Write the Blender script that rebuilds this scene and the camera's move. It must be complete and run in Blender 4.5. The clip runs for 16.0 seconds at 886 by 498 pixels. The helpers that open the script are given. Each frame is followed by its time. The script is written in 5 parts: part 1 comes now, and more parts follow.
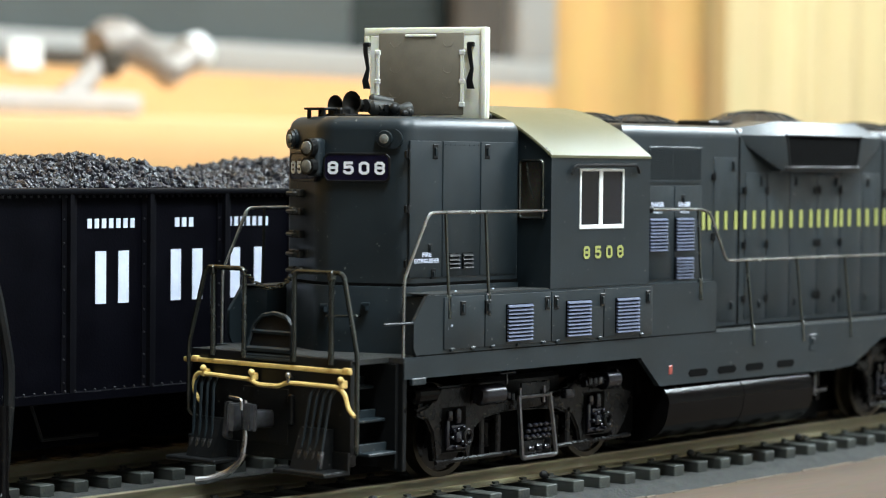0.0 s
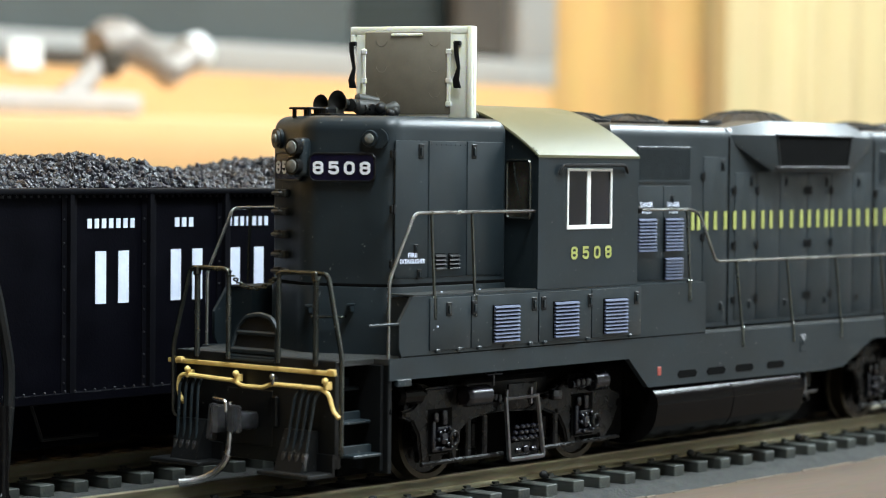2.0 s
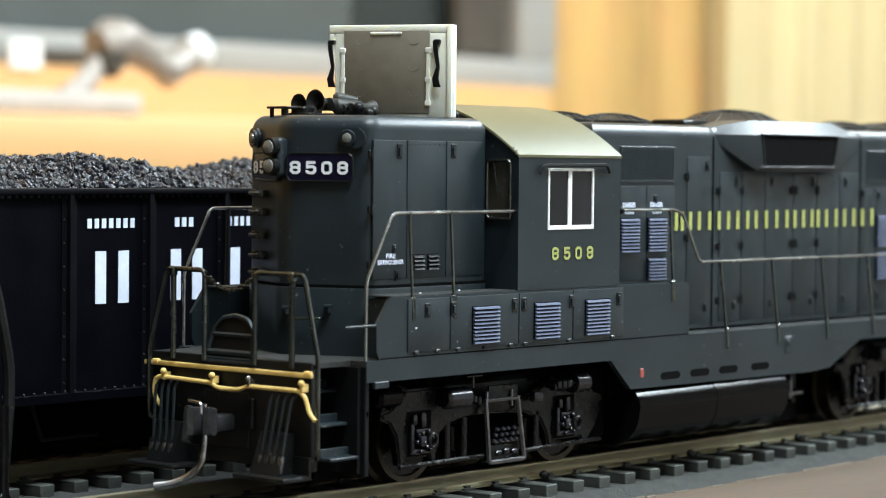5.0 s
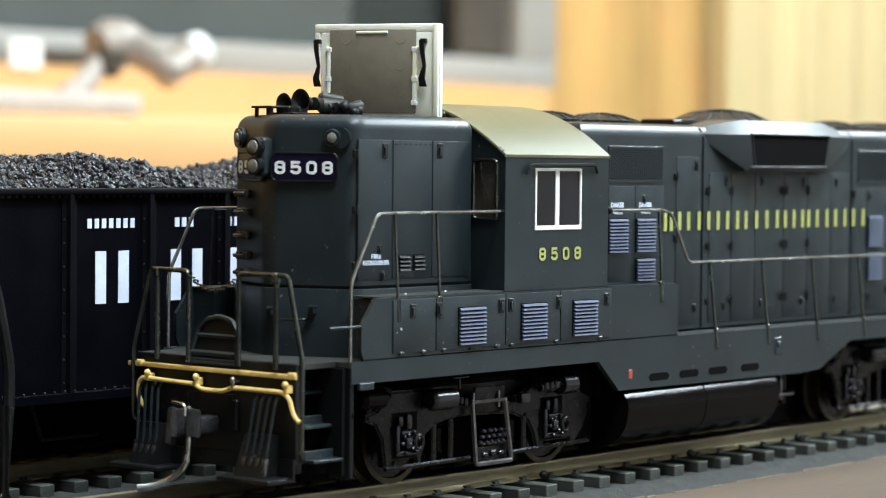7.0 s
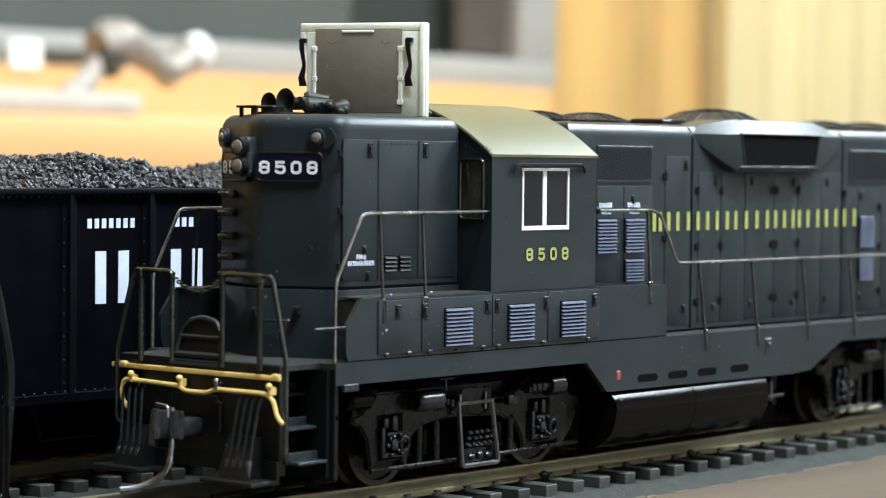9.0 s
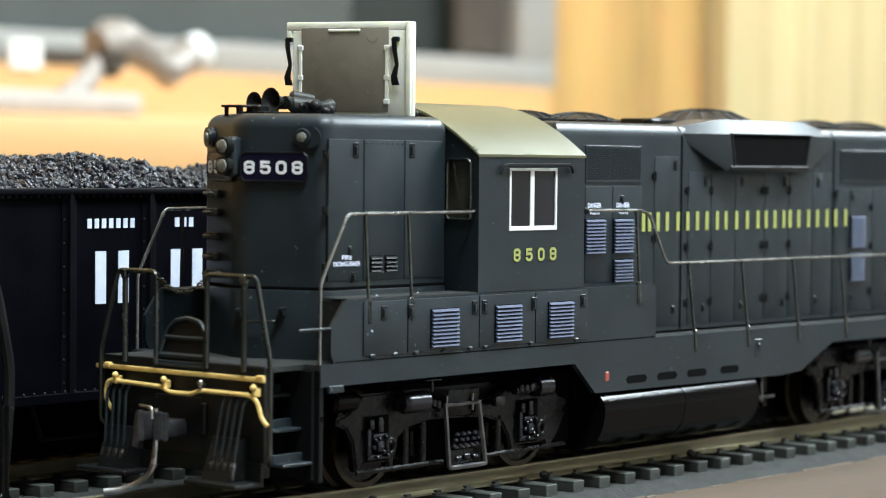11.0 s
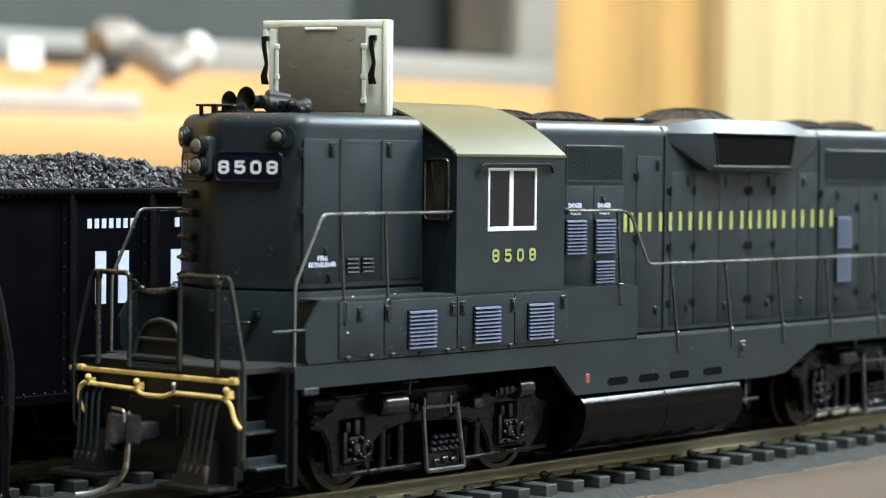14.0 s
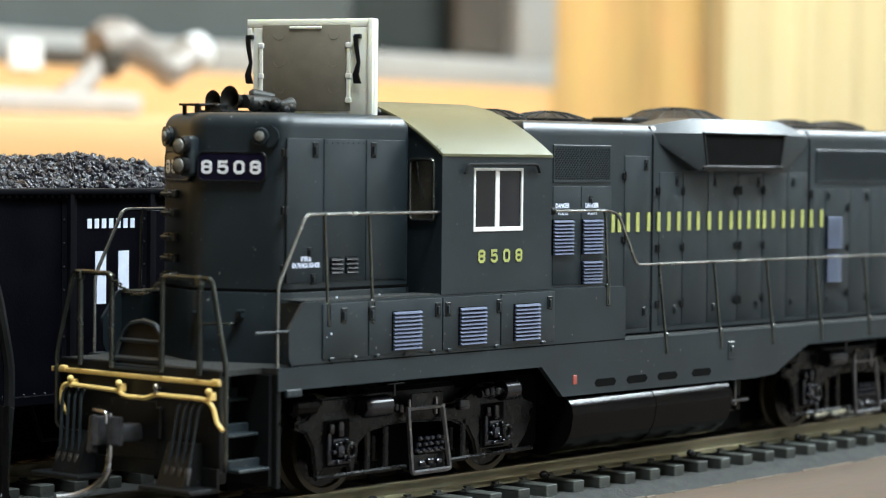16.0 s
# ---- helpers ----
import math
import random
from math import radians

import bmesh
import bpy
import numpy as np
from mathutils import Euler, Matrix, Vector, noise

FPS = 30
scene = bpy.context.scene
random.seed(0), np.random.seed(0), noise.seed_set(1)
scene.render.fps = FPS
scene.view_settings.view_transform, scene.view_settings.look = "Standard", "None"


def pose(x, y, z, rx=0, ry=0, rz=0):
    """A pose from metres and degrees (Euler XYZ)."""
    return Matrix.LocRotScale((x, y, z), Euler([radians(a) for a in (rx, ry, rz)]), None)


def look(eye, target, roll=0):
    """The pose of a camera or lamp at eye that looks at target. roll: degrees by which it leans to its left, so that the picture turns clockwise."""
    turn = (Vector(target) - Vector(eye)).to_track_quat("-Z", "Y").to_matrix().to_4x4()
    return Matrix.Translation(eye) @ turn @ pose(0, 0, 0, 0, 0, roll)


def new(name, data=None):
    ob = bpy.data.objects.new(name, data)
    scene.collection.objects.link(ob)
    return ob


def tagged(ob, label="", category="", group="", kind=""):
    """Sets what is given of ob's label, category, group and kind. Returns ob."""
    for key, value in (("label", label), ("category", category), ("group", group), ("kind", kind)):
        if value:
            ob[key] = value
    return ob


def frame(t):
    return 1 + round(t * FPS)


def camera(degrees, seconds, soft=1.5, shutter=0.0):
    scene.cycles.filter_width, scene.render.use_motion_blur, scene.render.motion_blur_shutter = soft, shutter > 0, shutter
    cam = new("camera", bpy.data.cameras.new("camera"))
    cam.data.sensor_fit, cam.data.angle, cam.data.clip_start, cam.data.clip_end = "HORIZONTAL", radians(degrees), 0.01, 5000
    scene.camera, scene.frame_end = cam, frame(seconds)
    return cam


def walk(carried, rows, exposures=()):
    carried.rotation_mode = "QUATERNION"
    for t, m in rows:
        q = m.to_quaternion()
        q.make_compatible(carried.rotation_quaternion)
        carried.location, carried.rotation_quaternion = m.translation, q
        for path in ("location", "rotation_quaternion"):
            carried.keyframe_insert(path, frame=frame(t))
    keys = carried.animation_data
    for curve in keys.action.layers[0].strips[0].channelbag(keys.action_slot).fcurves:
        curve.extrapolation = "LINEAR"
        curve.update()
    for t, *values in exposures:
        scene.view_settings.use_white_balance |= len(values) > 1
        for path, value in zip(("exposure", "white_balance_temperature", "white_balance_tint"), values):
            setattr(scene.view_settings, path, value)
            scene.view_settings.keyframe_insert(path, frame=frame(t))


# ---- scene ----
# A model railway at true size (HO, 1:87): lengths below are in millimetres unless they end in M.
MM = 0.001

# ---- camera: it stands still; a long lens with a shallow field ----
EYE = Vector((-0.23309, -0.21746, 0.04144))
AIM = EYE + Vector((0.75955, 0.64947, -0.03566))
cam = camera(20.633, 16.0, soft=1.1)
cam.data.dof.use_dof = True
cam.data.dof.focus_distance = 0.322
cam.data.dof.aperture_fstop = 36.0
walk(cam, [(0.0, look(EYE, AIM, 0.554)), (16.0, look(EYE, AIM, 0.554))])

# ---- light: a room at night, one ceiling fixture, two added fill lamps, walls round it ----
world = bpy.data.worlds.new("world")
scene.world = world
world.use_nodes = True
world.node_tree.nodes["Background"].inputs[0].default_value = (0.85, 0.93, 1.0, 1)
world.node_tree.nodes["Background"].inputs[1].default_value = 0.02


def area(name, at, aim, sx, sy, watts, colour):
    la = bpy.data.lights.new(name, "AREA")
    la.shape, la.size, la.size_y, la.energy, la.color = "RECTANGLE", sx, sy, watts, colour
    ob = new(name, la)
    ob.matrix_world = look(at, aim)
    return ob


COOL = (0.82, 0.945, 1.01)
area("ceiling_lamp", (1.80, -0.45, 1.42), (0.3, -0.1, 0.0), 1.7, 0.40, 63, COOL)
# Added front fill, unseen, to brighten the sides and end that face the camera.
area("ceiling_lamp", (-0.05, -0.58, 1.42), (0.0, 0.0, 0.0), 0.9, 0.3, 34, COOL)
# Added fill that acts as a bright ceiling over the layout.
area("overhead_fill", (0.50, 0.25, 1.43), (0.50, 0.25, 0.0), 1.6, 0.5, 4, COOL)
scene.view_settings.exposure = 1.0


# ---- materials ----
def mat(name, rgb, rough=0.5, metal=0.0, spec=0.5, var=0.15, scale=400.0, bump=0.1, bscale=3000.0, rvar=0.1, alpha_trans=0.0, stretch=None, rgb2=None, island=0.0, specks=0.0):
    """A surface with large stains, fine grain, uneven gloss and relief; scales in 1/metre."""
    m = bpy.data.materials.new(name)
    m.use_nodes = True
    nt = m.node_tree
    b = nt.nodes["Principled BSDF"]
    b.inputs["Metallic"].default_value = metal
    b.inputs["Specular IOR Level"].default_value = spec
    tc = nt.nodes.new("ShaderNodeTexCoord")
    src = tc.outputs["Object"]
    if stretch:
        mp = nt.nodes.new("ShaderNodeMapping")
        mp.inputs["Scale"].default_value = stretch
        nt.links.new(src, mp.inputs["Vector"])
        src = mp.outputs["Vector"]
    n1 = nt.nodes.new("ShaderNodeTexNoise")
    n1.inputs["Scale"].default_value, n1.inputs["Detail"].default_value = scale, 5
    n2 = nt.nodes.new("ShaderNodeTexNoise")
    n2.inputs["Scale"].default_value, n2.inputs["Detail"].default_value = bscale, 3
    nt.links.new(src, n1.inputs["Vector"])
    nt.links.new(src, n2.inputs["Vector"])
    ramp = nt.nodes.new("ShaderNodeValToRGB")
    hi = rgb2 or tuple(min(1, c * (1 + var)) for c in rgb)
    lo = tuple(c * (1 - var) for c in rgb)
    ramp.color_ramp.elements[0].position, ramp.color_ramp.elements[1].position = 0.3, 0.7
    ramp.color_ramp.elements[0].color, ramp.color_ramp.elements[1].color = (*lo, 1), (*hi, 1)
    nt.links.new(n1.outputs["Fac"], ramp.inputs["Fac"])
    mix = nt.nodes.new("ShaderNodeMix")
    mix.data_type, mix.blend_type = "RGBA", "MULTIPLY"
    mix.inputs["Factor"].default_value = min(1, var * 1.5)
    nt.links.new(ramp.outputs["Color"], mix.inputs["A"])
    nt.links.new(n2.outputs["Color"], mix.inputs["B"])
    out = mix.outputs["Result"]
    if island:
        geo = nt.nodes.new("ShaderNodeObjectInfo")
        mr = nt.nodes.new("ShaderNodeMapRange")
        mr.inputs["To Min"].default_value, mr.inputs["To Max"].default_value = 1 - island, 1 + island
        nt.links.new(geo.outputs["Random"], mr.inputs["Value"])
        vm = nt.nodes.new("ShaderNodeVectorMath")
        vm.operation = "SCALE"
        nt.links.new(out, vm.inputs[0])
        nt.links.new(mr.outputs["Result"], vm.inputs["Scale"])
        out = vm.outputs["Vector"]
    if specks:
        n3 = nt.nodes.new("ShaderNodeTexNoise")
        n3.inputs["Scale"].default_value, n3.inputs["Detail"].default_value = 1500, 2
        nt.links.new(tc.outputs["Object"], n3.inputs["Vector"])
        th = nt.nodes.new("ShaderNodeMapRange")
        th.inputs["From Min"].default_value, th.inputs["From Max"].default_value = 0.70, 0.78
        th.inputs["To Max"].default_value = specks
        nt.links.new(n3.outputs["Fac"], th.inputs["Value"])
        dust = nt.nodes.new("ShaderNodeMix")
        dust.data_type = "RGBA"
        dust.inputs["B"].default_value = (0.30, 0.29, 0.26, 1)
        nt.links.new(th.outputs["Result"], dust.inputs["Factor"])
        nt.links.new(out, dust.inputs["A"])
        out = dust.outputs["Result"]
    nt.links.new(out, b.inputs["Base Color"])
    rr = nt.nodes.new("ShaderNodeMapRange")
    rr.inputs["To Min"].default_value, rr.inputs["To Max"].default_value = max(0.02, rough - rvar), min(1, rough + rvar)
    nt.links.new(n1.outputs["Fac"], rr.inputs["Value"])
    nt.links.new(rr.outputs["Result"], b.inputs["Roughness"])
    bp = nt.nodes.new("ShaderNodeBump")
    bp.inputs["Strength"].default_value, bp.inputs["Distance"].default_value = bump, 0.0002
    nt.links.new(n2.outputs["Fac"], bp.inputs["Height"])
    nt.links.new(bp.outputs["Normal"], b.inputs["Normal"])
    if alpha_trans:
        b.inputs["Transmission Weight"].default_value = alpha_trans
    return m


GREEN = mat("dark_green_paint", (0.0142, 0.0214, 0.0258), 0.38, spec=0.42, specks=0.5, var=0.16, scale=160, bump=0.10, bscale=6000)
# Even olive tone, several times paler than the green body.
ROOF_OLIVE = mat("cab_roof_olive", (0.110, 0.106, 0.052), 0.36, spec=0.5, var=0.10, scale=120, bump=0.12, bscale=7000)
DECK = mat("grit_walkway", (0.034, 0.037, 0.035), 0.7, var=0.6, scale=3000, bump=0.8, bscale=5000)
# Near-black for dark joints, and for shade painted into recesses, openings and gaps.
SEAM_SHADE = mat("seam_and_shade_black", (0.002, 0.002, 0.002), 0.9, spec=0.08, var=0.1)
BLACK = mat("gloss_black_plastic", (0.0044, 0.0039, 0.0039), 0.12, spec=0.085, var=0.2, scale=300, bump=0.15, bscale=2500)
TRUCK = mat("black_truck_plastic", (0.0052, 0.0051, 0.0054), 0.28, spec=0.22, var=0.4, scale=600, bump=0.28, bscale=1300)
SATIN = mat("satin_black_plastic", (0.0062, 0.0066, 0.0070), 0.42, spec=0.3, specks=0.3, var=0.2)
RAILING = mat("handrail_paint", (0.10, 0.105, 0.094), 0.24, metal=0.85, var=0.25, scale=500)
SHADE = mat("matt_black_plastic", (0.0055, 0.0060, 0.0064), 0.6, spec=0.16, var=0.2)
HORN = mat("grey_brown_horn", (0.040, 0.040, 0.036), 0.5, metal=0.2, var=0.3, scale=700)
# Lighter copy of the handrail metal; overhead light on the rails is put in the colour.
WIRE_LIT = mat("lit_handrail_wire", (0.34, 0.34, 0.325), 0.24, metal=0.9, var=0.25, scale=500)
STEEL = mat("bright_steel", (0.46, 0.46, 0.47), 0.24, metal=1.0, var=0.15, scale=900)
DSTEEL = mat("dark_steel", (0.20, 0.20, 0.21), 0.35, metal=1.0, var=0.25, scale=900)
YELLOW = mat("yellow_paint", (0.98, 0.65, 0.22), 0.42, var=0.14, scale=900, bump=0.3)
DECAL = mat("yellow_lettering", (0.40, 0.42, 0.12), 0.5, var=0.12, scale=2000)
NUMERAL = mat("white_numeral", (0.92, 0.93, 0.97), 0.5, var=0.05, scale=900)
WHITE = mat("white_lettering", (0.74, 0.79, 0.95), 0.5, var=0.06, scale=900)
PALE = mat("pale_blue_louvre", (0.078, 0.094, 0.150), 0.6, spec=0.2, var=0.15, scale=900)
WFRAME = mat("white_window_frame", (0.78, 0.78, 0.76), 0.4, var=0.06)
# Dark glazing with its blotchy purple-grey reflections put into the colour.
GLASS = mat("reflection_mottled_glazing", (0.016, 0.015, 0.020), 0.08, spec=0.45, var=0.6, scale=120, bump=0.0)
# Paler and browner than the side glazing, with uneven tone.
GLASS2 = mat("brown_glazing", (0.075, 0.066, 0.050), 0.12, spec=0.6, var=0.5, scale=200, bump=0.0)
# Pale colour for the light caught by the board's cut edge.
EDGE_LIGHT = mat("lit_cut_edge", (0.19, 0.15, 0.112), 0.8, var=0.2, scale=300)
LENS = mat("lamp_lens", (0.20, 0.20, 0.18), 0.10, spec=0.8, var=0.2, scale=2000)
NUMB = mat("navy_number_board", (0.006, 0.005, 0.022), 0.2, var=0.2)
RED = mat("red_mark", (0.34, 0.07, 0.05), 0.45, var=0.2, scale=2000)
BRASS = mat("brass_wheel", (0.045, 0.037, 0.023), 0.38, metal=0.7, var=0.25)
IVORY = mat("ivory_plastic", (0.98, 0.97, 0.82), 0.35, var=0.08, scale=250, bump=0.2, bscale=1200)
IVORY.node_tree.nodes["Principled BSDF"].inputs["Subsurface Weight"].default_value = 0.6
IVORY.node_tree.nodes["Principled BSDF"].inputs["Subsurface Radius"].default_value = (0.004, 0.004, 0.003)
FOAM = mat("taupe_panel", (0.185, 0.160, 0.118), 0.7, var=0.10, scale=500, bump=0.05, bscale=4000)
HOPPER = mat("hopper_black_paint", (0.0021, 0.0021, 0.0040), 0.5, spec=0.045, var=0.25, scale=200, bump=0.15)
GLINT = mat("glossy_truck_casting", (0.009, 0.009, 0.013), 0.24, spec=0.42, var=0.2, scale=900)
COUPL = mat("coupler_metal", (0.08, 0.08, 0.085), 0.32, metal=0.5, var=0.3, scale=1200)
# Hopper black made lighter and shinier, so the rivets' glints sit in the colour.
RIVET_GLINT = mat("hopper_rivet_glint", (0.022, 0.022, 0.026), 0.35, spec=0.6, var=0.2)
RIBS = mat("hopper_rib_paint", (0.0022, 0.0022, 0.004), 0.5, spec=0.13, var=0.2)
COAL = mat("coal", (0.018, 0.0185, 0.027), 0.34, spec=0.42, var=0.6, scale=900, bump=0.9, bscale=2500, rvar=0.2)
RAILM = mat("rail_nickel_silver", (0.40, 0.36, 0.245), 0.38, metal=0.85, var=0.25, scale=300, stretch=(0.1, 1, 1))
TIE = mat("tie_plastic", (0.048, 0.053, 0.046), 0.55, var=0.25, scale=700, bump=0.5, bscale=2500, stretch=(1, 0.15, 1), island=0.25)
BED = mat("grey_roadbed", (0.042, 0.043, 0.039), 0.9, var=0.5, scale=500, bump=0.9, bscale=2500)
BOARD = mat("brown_benchtop", (0.126, 0.088, 0.061), 0.75, spec=0.25, var=0.26, scale=38, bump=0.5, bscale=900, stretch=(0.22, 1, 1))
PINE = mat("pine_wood", (0.58, 0.337, 0.110), 0.5, var=0.2, scale=14, bump=0.1, bscale=200, stretch=(1, 1, 0.12))
SHELFW = mat("shelf_pine", (0.71, 0.40, 0.168), 0.5, var=0.12, scale=14, bump=0.1, bscale=200, stretch=(0.12, 1, 1))
CREAM = mat("cream_panelling", (0.66, 0.505, 0.258), 0.5, var=0.12, scale=14, bump=0.1, bscale=150, stretch=(1, 1, 0.1), island=0.06)
ALU = mat("pale_window_frame", (0.31, 0.30, 0.275), 0.5, var=0.05, scale=20)
# Same window glass, darker: the dim end of its sheen put into the colour.
NIGHT_SHADED = mat("shaded_window_glass", (0.028, 0.034, 0.032), 0.2, var=0.2, scale=4, bump=0.0)
NIGHT = mat("dark_window_glass", (0.085, 0.095, 0.090), 0.25, var=0.2, scale=4, bump=0.0)
CURTAIN = mat("brown_curtain", (0.065, 0.05, 0.034), 0.8, var=0.3, scale=20)
TOOL = mat("worn_tool_steel", (0.40, 0.34, 0.29), 0.45, metal=0.2, var=0.3, scale=40)
HANDLE = mat("pale_handle", (0.47, 0.41, 0.36), 0.5, var=0.12, scale=40)
PAPER = mat("white_card", (0.85, 0.85, 0.82), 0.6, var=0.04)
PLASTER = mat("grey_plaster", (0.62, 0.62, 0.61), 0.8, var=0.06, scale=6, bump=0.2, bscale=120)
# Dark brown for the unseen west wall, chosen to dim what the nose mirrors.
DARK_WALL = mat("unseen_dark_wall", (0.085, 0.052, 0.030), 0.5, var=0.3, scale=9, bump=0.2, bscale=120, stretch=(1, 1, 0.1))
CARPET = mat("grey_floor", (0.22, 0.20, 0.18), 0.9, var=0.2, scale=30, bump=0.5, bscale=600)


# ---- building helpers (millimetres) ----
def box(bm, x0, x1, y0, y1, z0, z1, bevel=0.0, seg=1):
    r = bmesh.ops.create_cube(bm, size=1.0)
    vs = r["verts"]
    for v in vs:
        v.co = ((x0 + x1) / 2 + v.co.x * (x1 - x0), (y0 + y1) / 2 + v.co.y * (y1 - y0), (z0 + z1) / 2 + v.co.z * (z1 - z0))
    if bevel:
        es = list({e for v in vs for e in v.link_edges})
        bmesh.ops.bevel(bm, geom=es, offset=bevel, segments=seg, profile=0.5, affect="EDGES", clamp_overlap=True)
    return bm


def prism(bm, poly, axis, a0, a1):
    """A polygon pushed along an axis. poly holds (y, z) for x, (x, z) for y, (x, y) for z."""
    def at(u, v, a):
        return {"x": (a, u, v), "y": (u, a, v), "z": (u, v, a)}[axis]
    lo = [bm.verts.new(at(u, v, a0)) for u, v in poly]
    hi = [bm.verts.new(at(u, v, a1)) for u, v in poly]
    n = len(poly)
    fs = [bm.faces.new(lo), bm.faces.new(hi)]
    for i in range(n):
        fs.append(bm.faces.new((lo[i], lo[(i + 1) % n], hi[(i + 1) % n], hi[i])))
    bmesh.ops.recalc_face_normals(bm, faces=fs)
    return lo, hi, fs


def tube(bm, pts, r, seg=6, caps=True):
    """A round bar along a line of points."""
    pts = [Vector(p) for p in pts]
    rings = []
    axis = next(((q - pts[0]).normalized() for q in pts if (q - pts[0]).length > 1e-6), Vector((0, 0, 1)))
    straight = all((q - pts[0]).cross(axis).length < 1e-4 for q in pts)
    for i, p in enumerate(pts):
        d = axis if straight else ((pts[min(i + 1, len(pts) - 1)] - p).normalized() + (p - pts[max(i - 1, 0)]).normalized()).normalized()
        a = d.orthogonal().normalized() if i == 0 else (last - d * last.dot(d)).normalized()
        last = a
        b = d.cross(a)
        rr = r[min(i, len(r) - 1)] if isinstance(r, (list, tuple)) else r
        rings.append([bm.verts.new(p + rr * (math.cos(k * math.tau / seg) * a + math.sin(k * math.tau / seg) * b)) for k in range(seg)])
    for q, w in zip(rings, rings[1:]):
        for k in range(seg):
            bm.faces.new((q[k], q[(k + 1) % seg], w[(k + 1) % seg], w[k]))
    if caps:
        bm.faces.new(rings[0][::-1])
        bm.faces.new(rings[-1])
    return bm


def bend(pts, r=1.0, n=4):
    """The same line with its corners rounded."""
    pts = [Vector(p) for p in pts]
    out = [pts[0]]
    for a, b, c in zip(pts, pts[1:], pts[2:]):
        k = min(r, (a - b).length * 0.45, (c - b).length * 0.45)
        p, q = b + (a - b).normalized() * k, b + (c - b).normalized() * k
        out += [p * (1 - u) ** 2 + b * 2 * u * (1 - u) + q * u ** 2 for u in (i / n for i in range(n + 1))]
    return out + [pts[-1]]


def part(name, bm, material, parent=None, label="", smooth=35.0):
    """Links a bmesh, built in millimetres, as one mesh object."""
    bmesh.ops.scale(bm, vec=(MM, MM, MM), verts=bm.verts)
    bmesh.ops.recalc_face_normals(bm, faces=bm.faces)
    me = bpy.data.meshes.new(name)
    bm.to_mesh(me)
    bm.free()
    me.materials.append(material)
    if smooth:
        me.polygons.foreach_set("use_smooth", [True] * len(me.polygons))
        me.set_sharp_from_angle(angle=radians(smooth))
    ob = new(name, me)
    ob.parent = parent
    if label:
        tagged(ob, label)
    return ob


def thing(name, label, category, kind="", group=""):
    return tagged(new(name), label, category, group, kind)


def shared(name, ob, parent, x=0.0, y=0.0, z=0.0):
    """Another object on the same mesh, moved by millimetres."""
    o = new(name, ob.data)
    o.parent = parent
    o.location = (x * MM, y * MM, z * MM)
    return o


def words(name, body, origin, right, up, width, height, material, parent, depth=0.06, fat=0.0):
    """Lettering laid into a box of that width and height whose lower left corner is origin."""
    cu = bpy.data.curves.new(name, "FONT")
    cu.body, cu.offset, cu.resolution_u = body, fat, 3
    tmp = bpy.data.objects.new(name, cu)
    scene.collection.objects.link(tmp)
    me = bpy.data.meshes.new_from_object(tmp.evaluated_get(bpy.context.evaluated_depsgraph_get()))
    bpy.data.objects.remove(tmp)
    xs, ys = [v.co.x for v in me.vertices], [v.co.y for v in me.vertices]
    x0, x1, y0, y1 = min(xs), max(xs), min(ys), max(ys)
    right, up, origin = Vector(right).normalized(), Vector(up).normalized(), Vector(origin)
    out = right.cross(up)
    for v in me.vertices:
        v.co = (origin + right * ((v.co.x - x0) / (x1 - x0) * width) + up * ((v.co.y - y0) / (y1 - y0) * height) + out * depth) * MM
    me.materials.append(material)
    ob = new(name, me)
    ob.parent = parent
    return ob


def stroke(bm, pts, w, closed):
    """A flat mitred line of width w in the plane of the points, as quads."""
    pts = [Vector(p) for p in pts]
    k = len(pts)
    rows = []
    for i, p in enumerate(pts):
        a = pts[i - 1] if closed or i else None
        b = pts[(i + 1) % k] if closed or i < k - 1 else None
        d1 = (p - a).normalized() if a is not None else (b - p).normalized()
        d2 = (b - p).normalized() if b is not None else d1
        n = Vector((-d1.y, d1.x)) + Vector((-d2.y, d2.x))
        n = n.normalized()
        n *= w / 2 / max(0.5, n.dot(Vector((-d1.y, d1.x))))
        rows.append((bm.verts.new((*(p + n), 0)), bm.verts.new((*(p - n), 0))))
    for i in range(k if closed else k - 1):
        q, r = rows[i], rows[(i + 1) % k]
        bm.faces.new((q[0], q[1], r[1], r[0]))


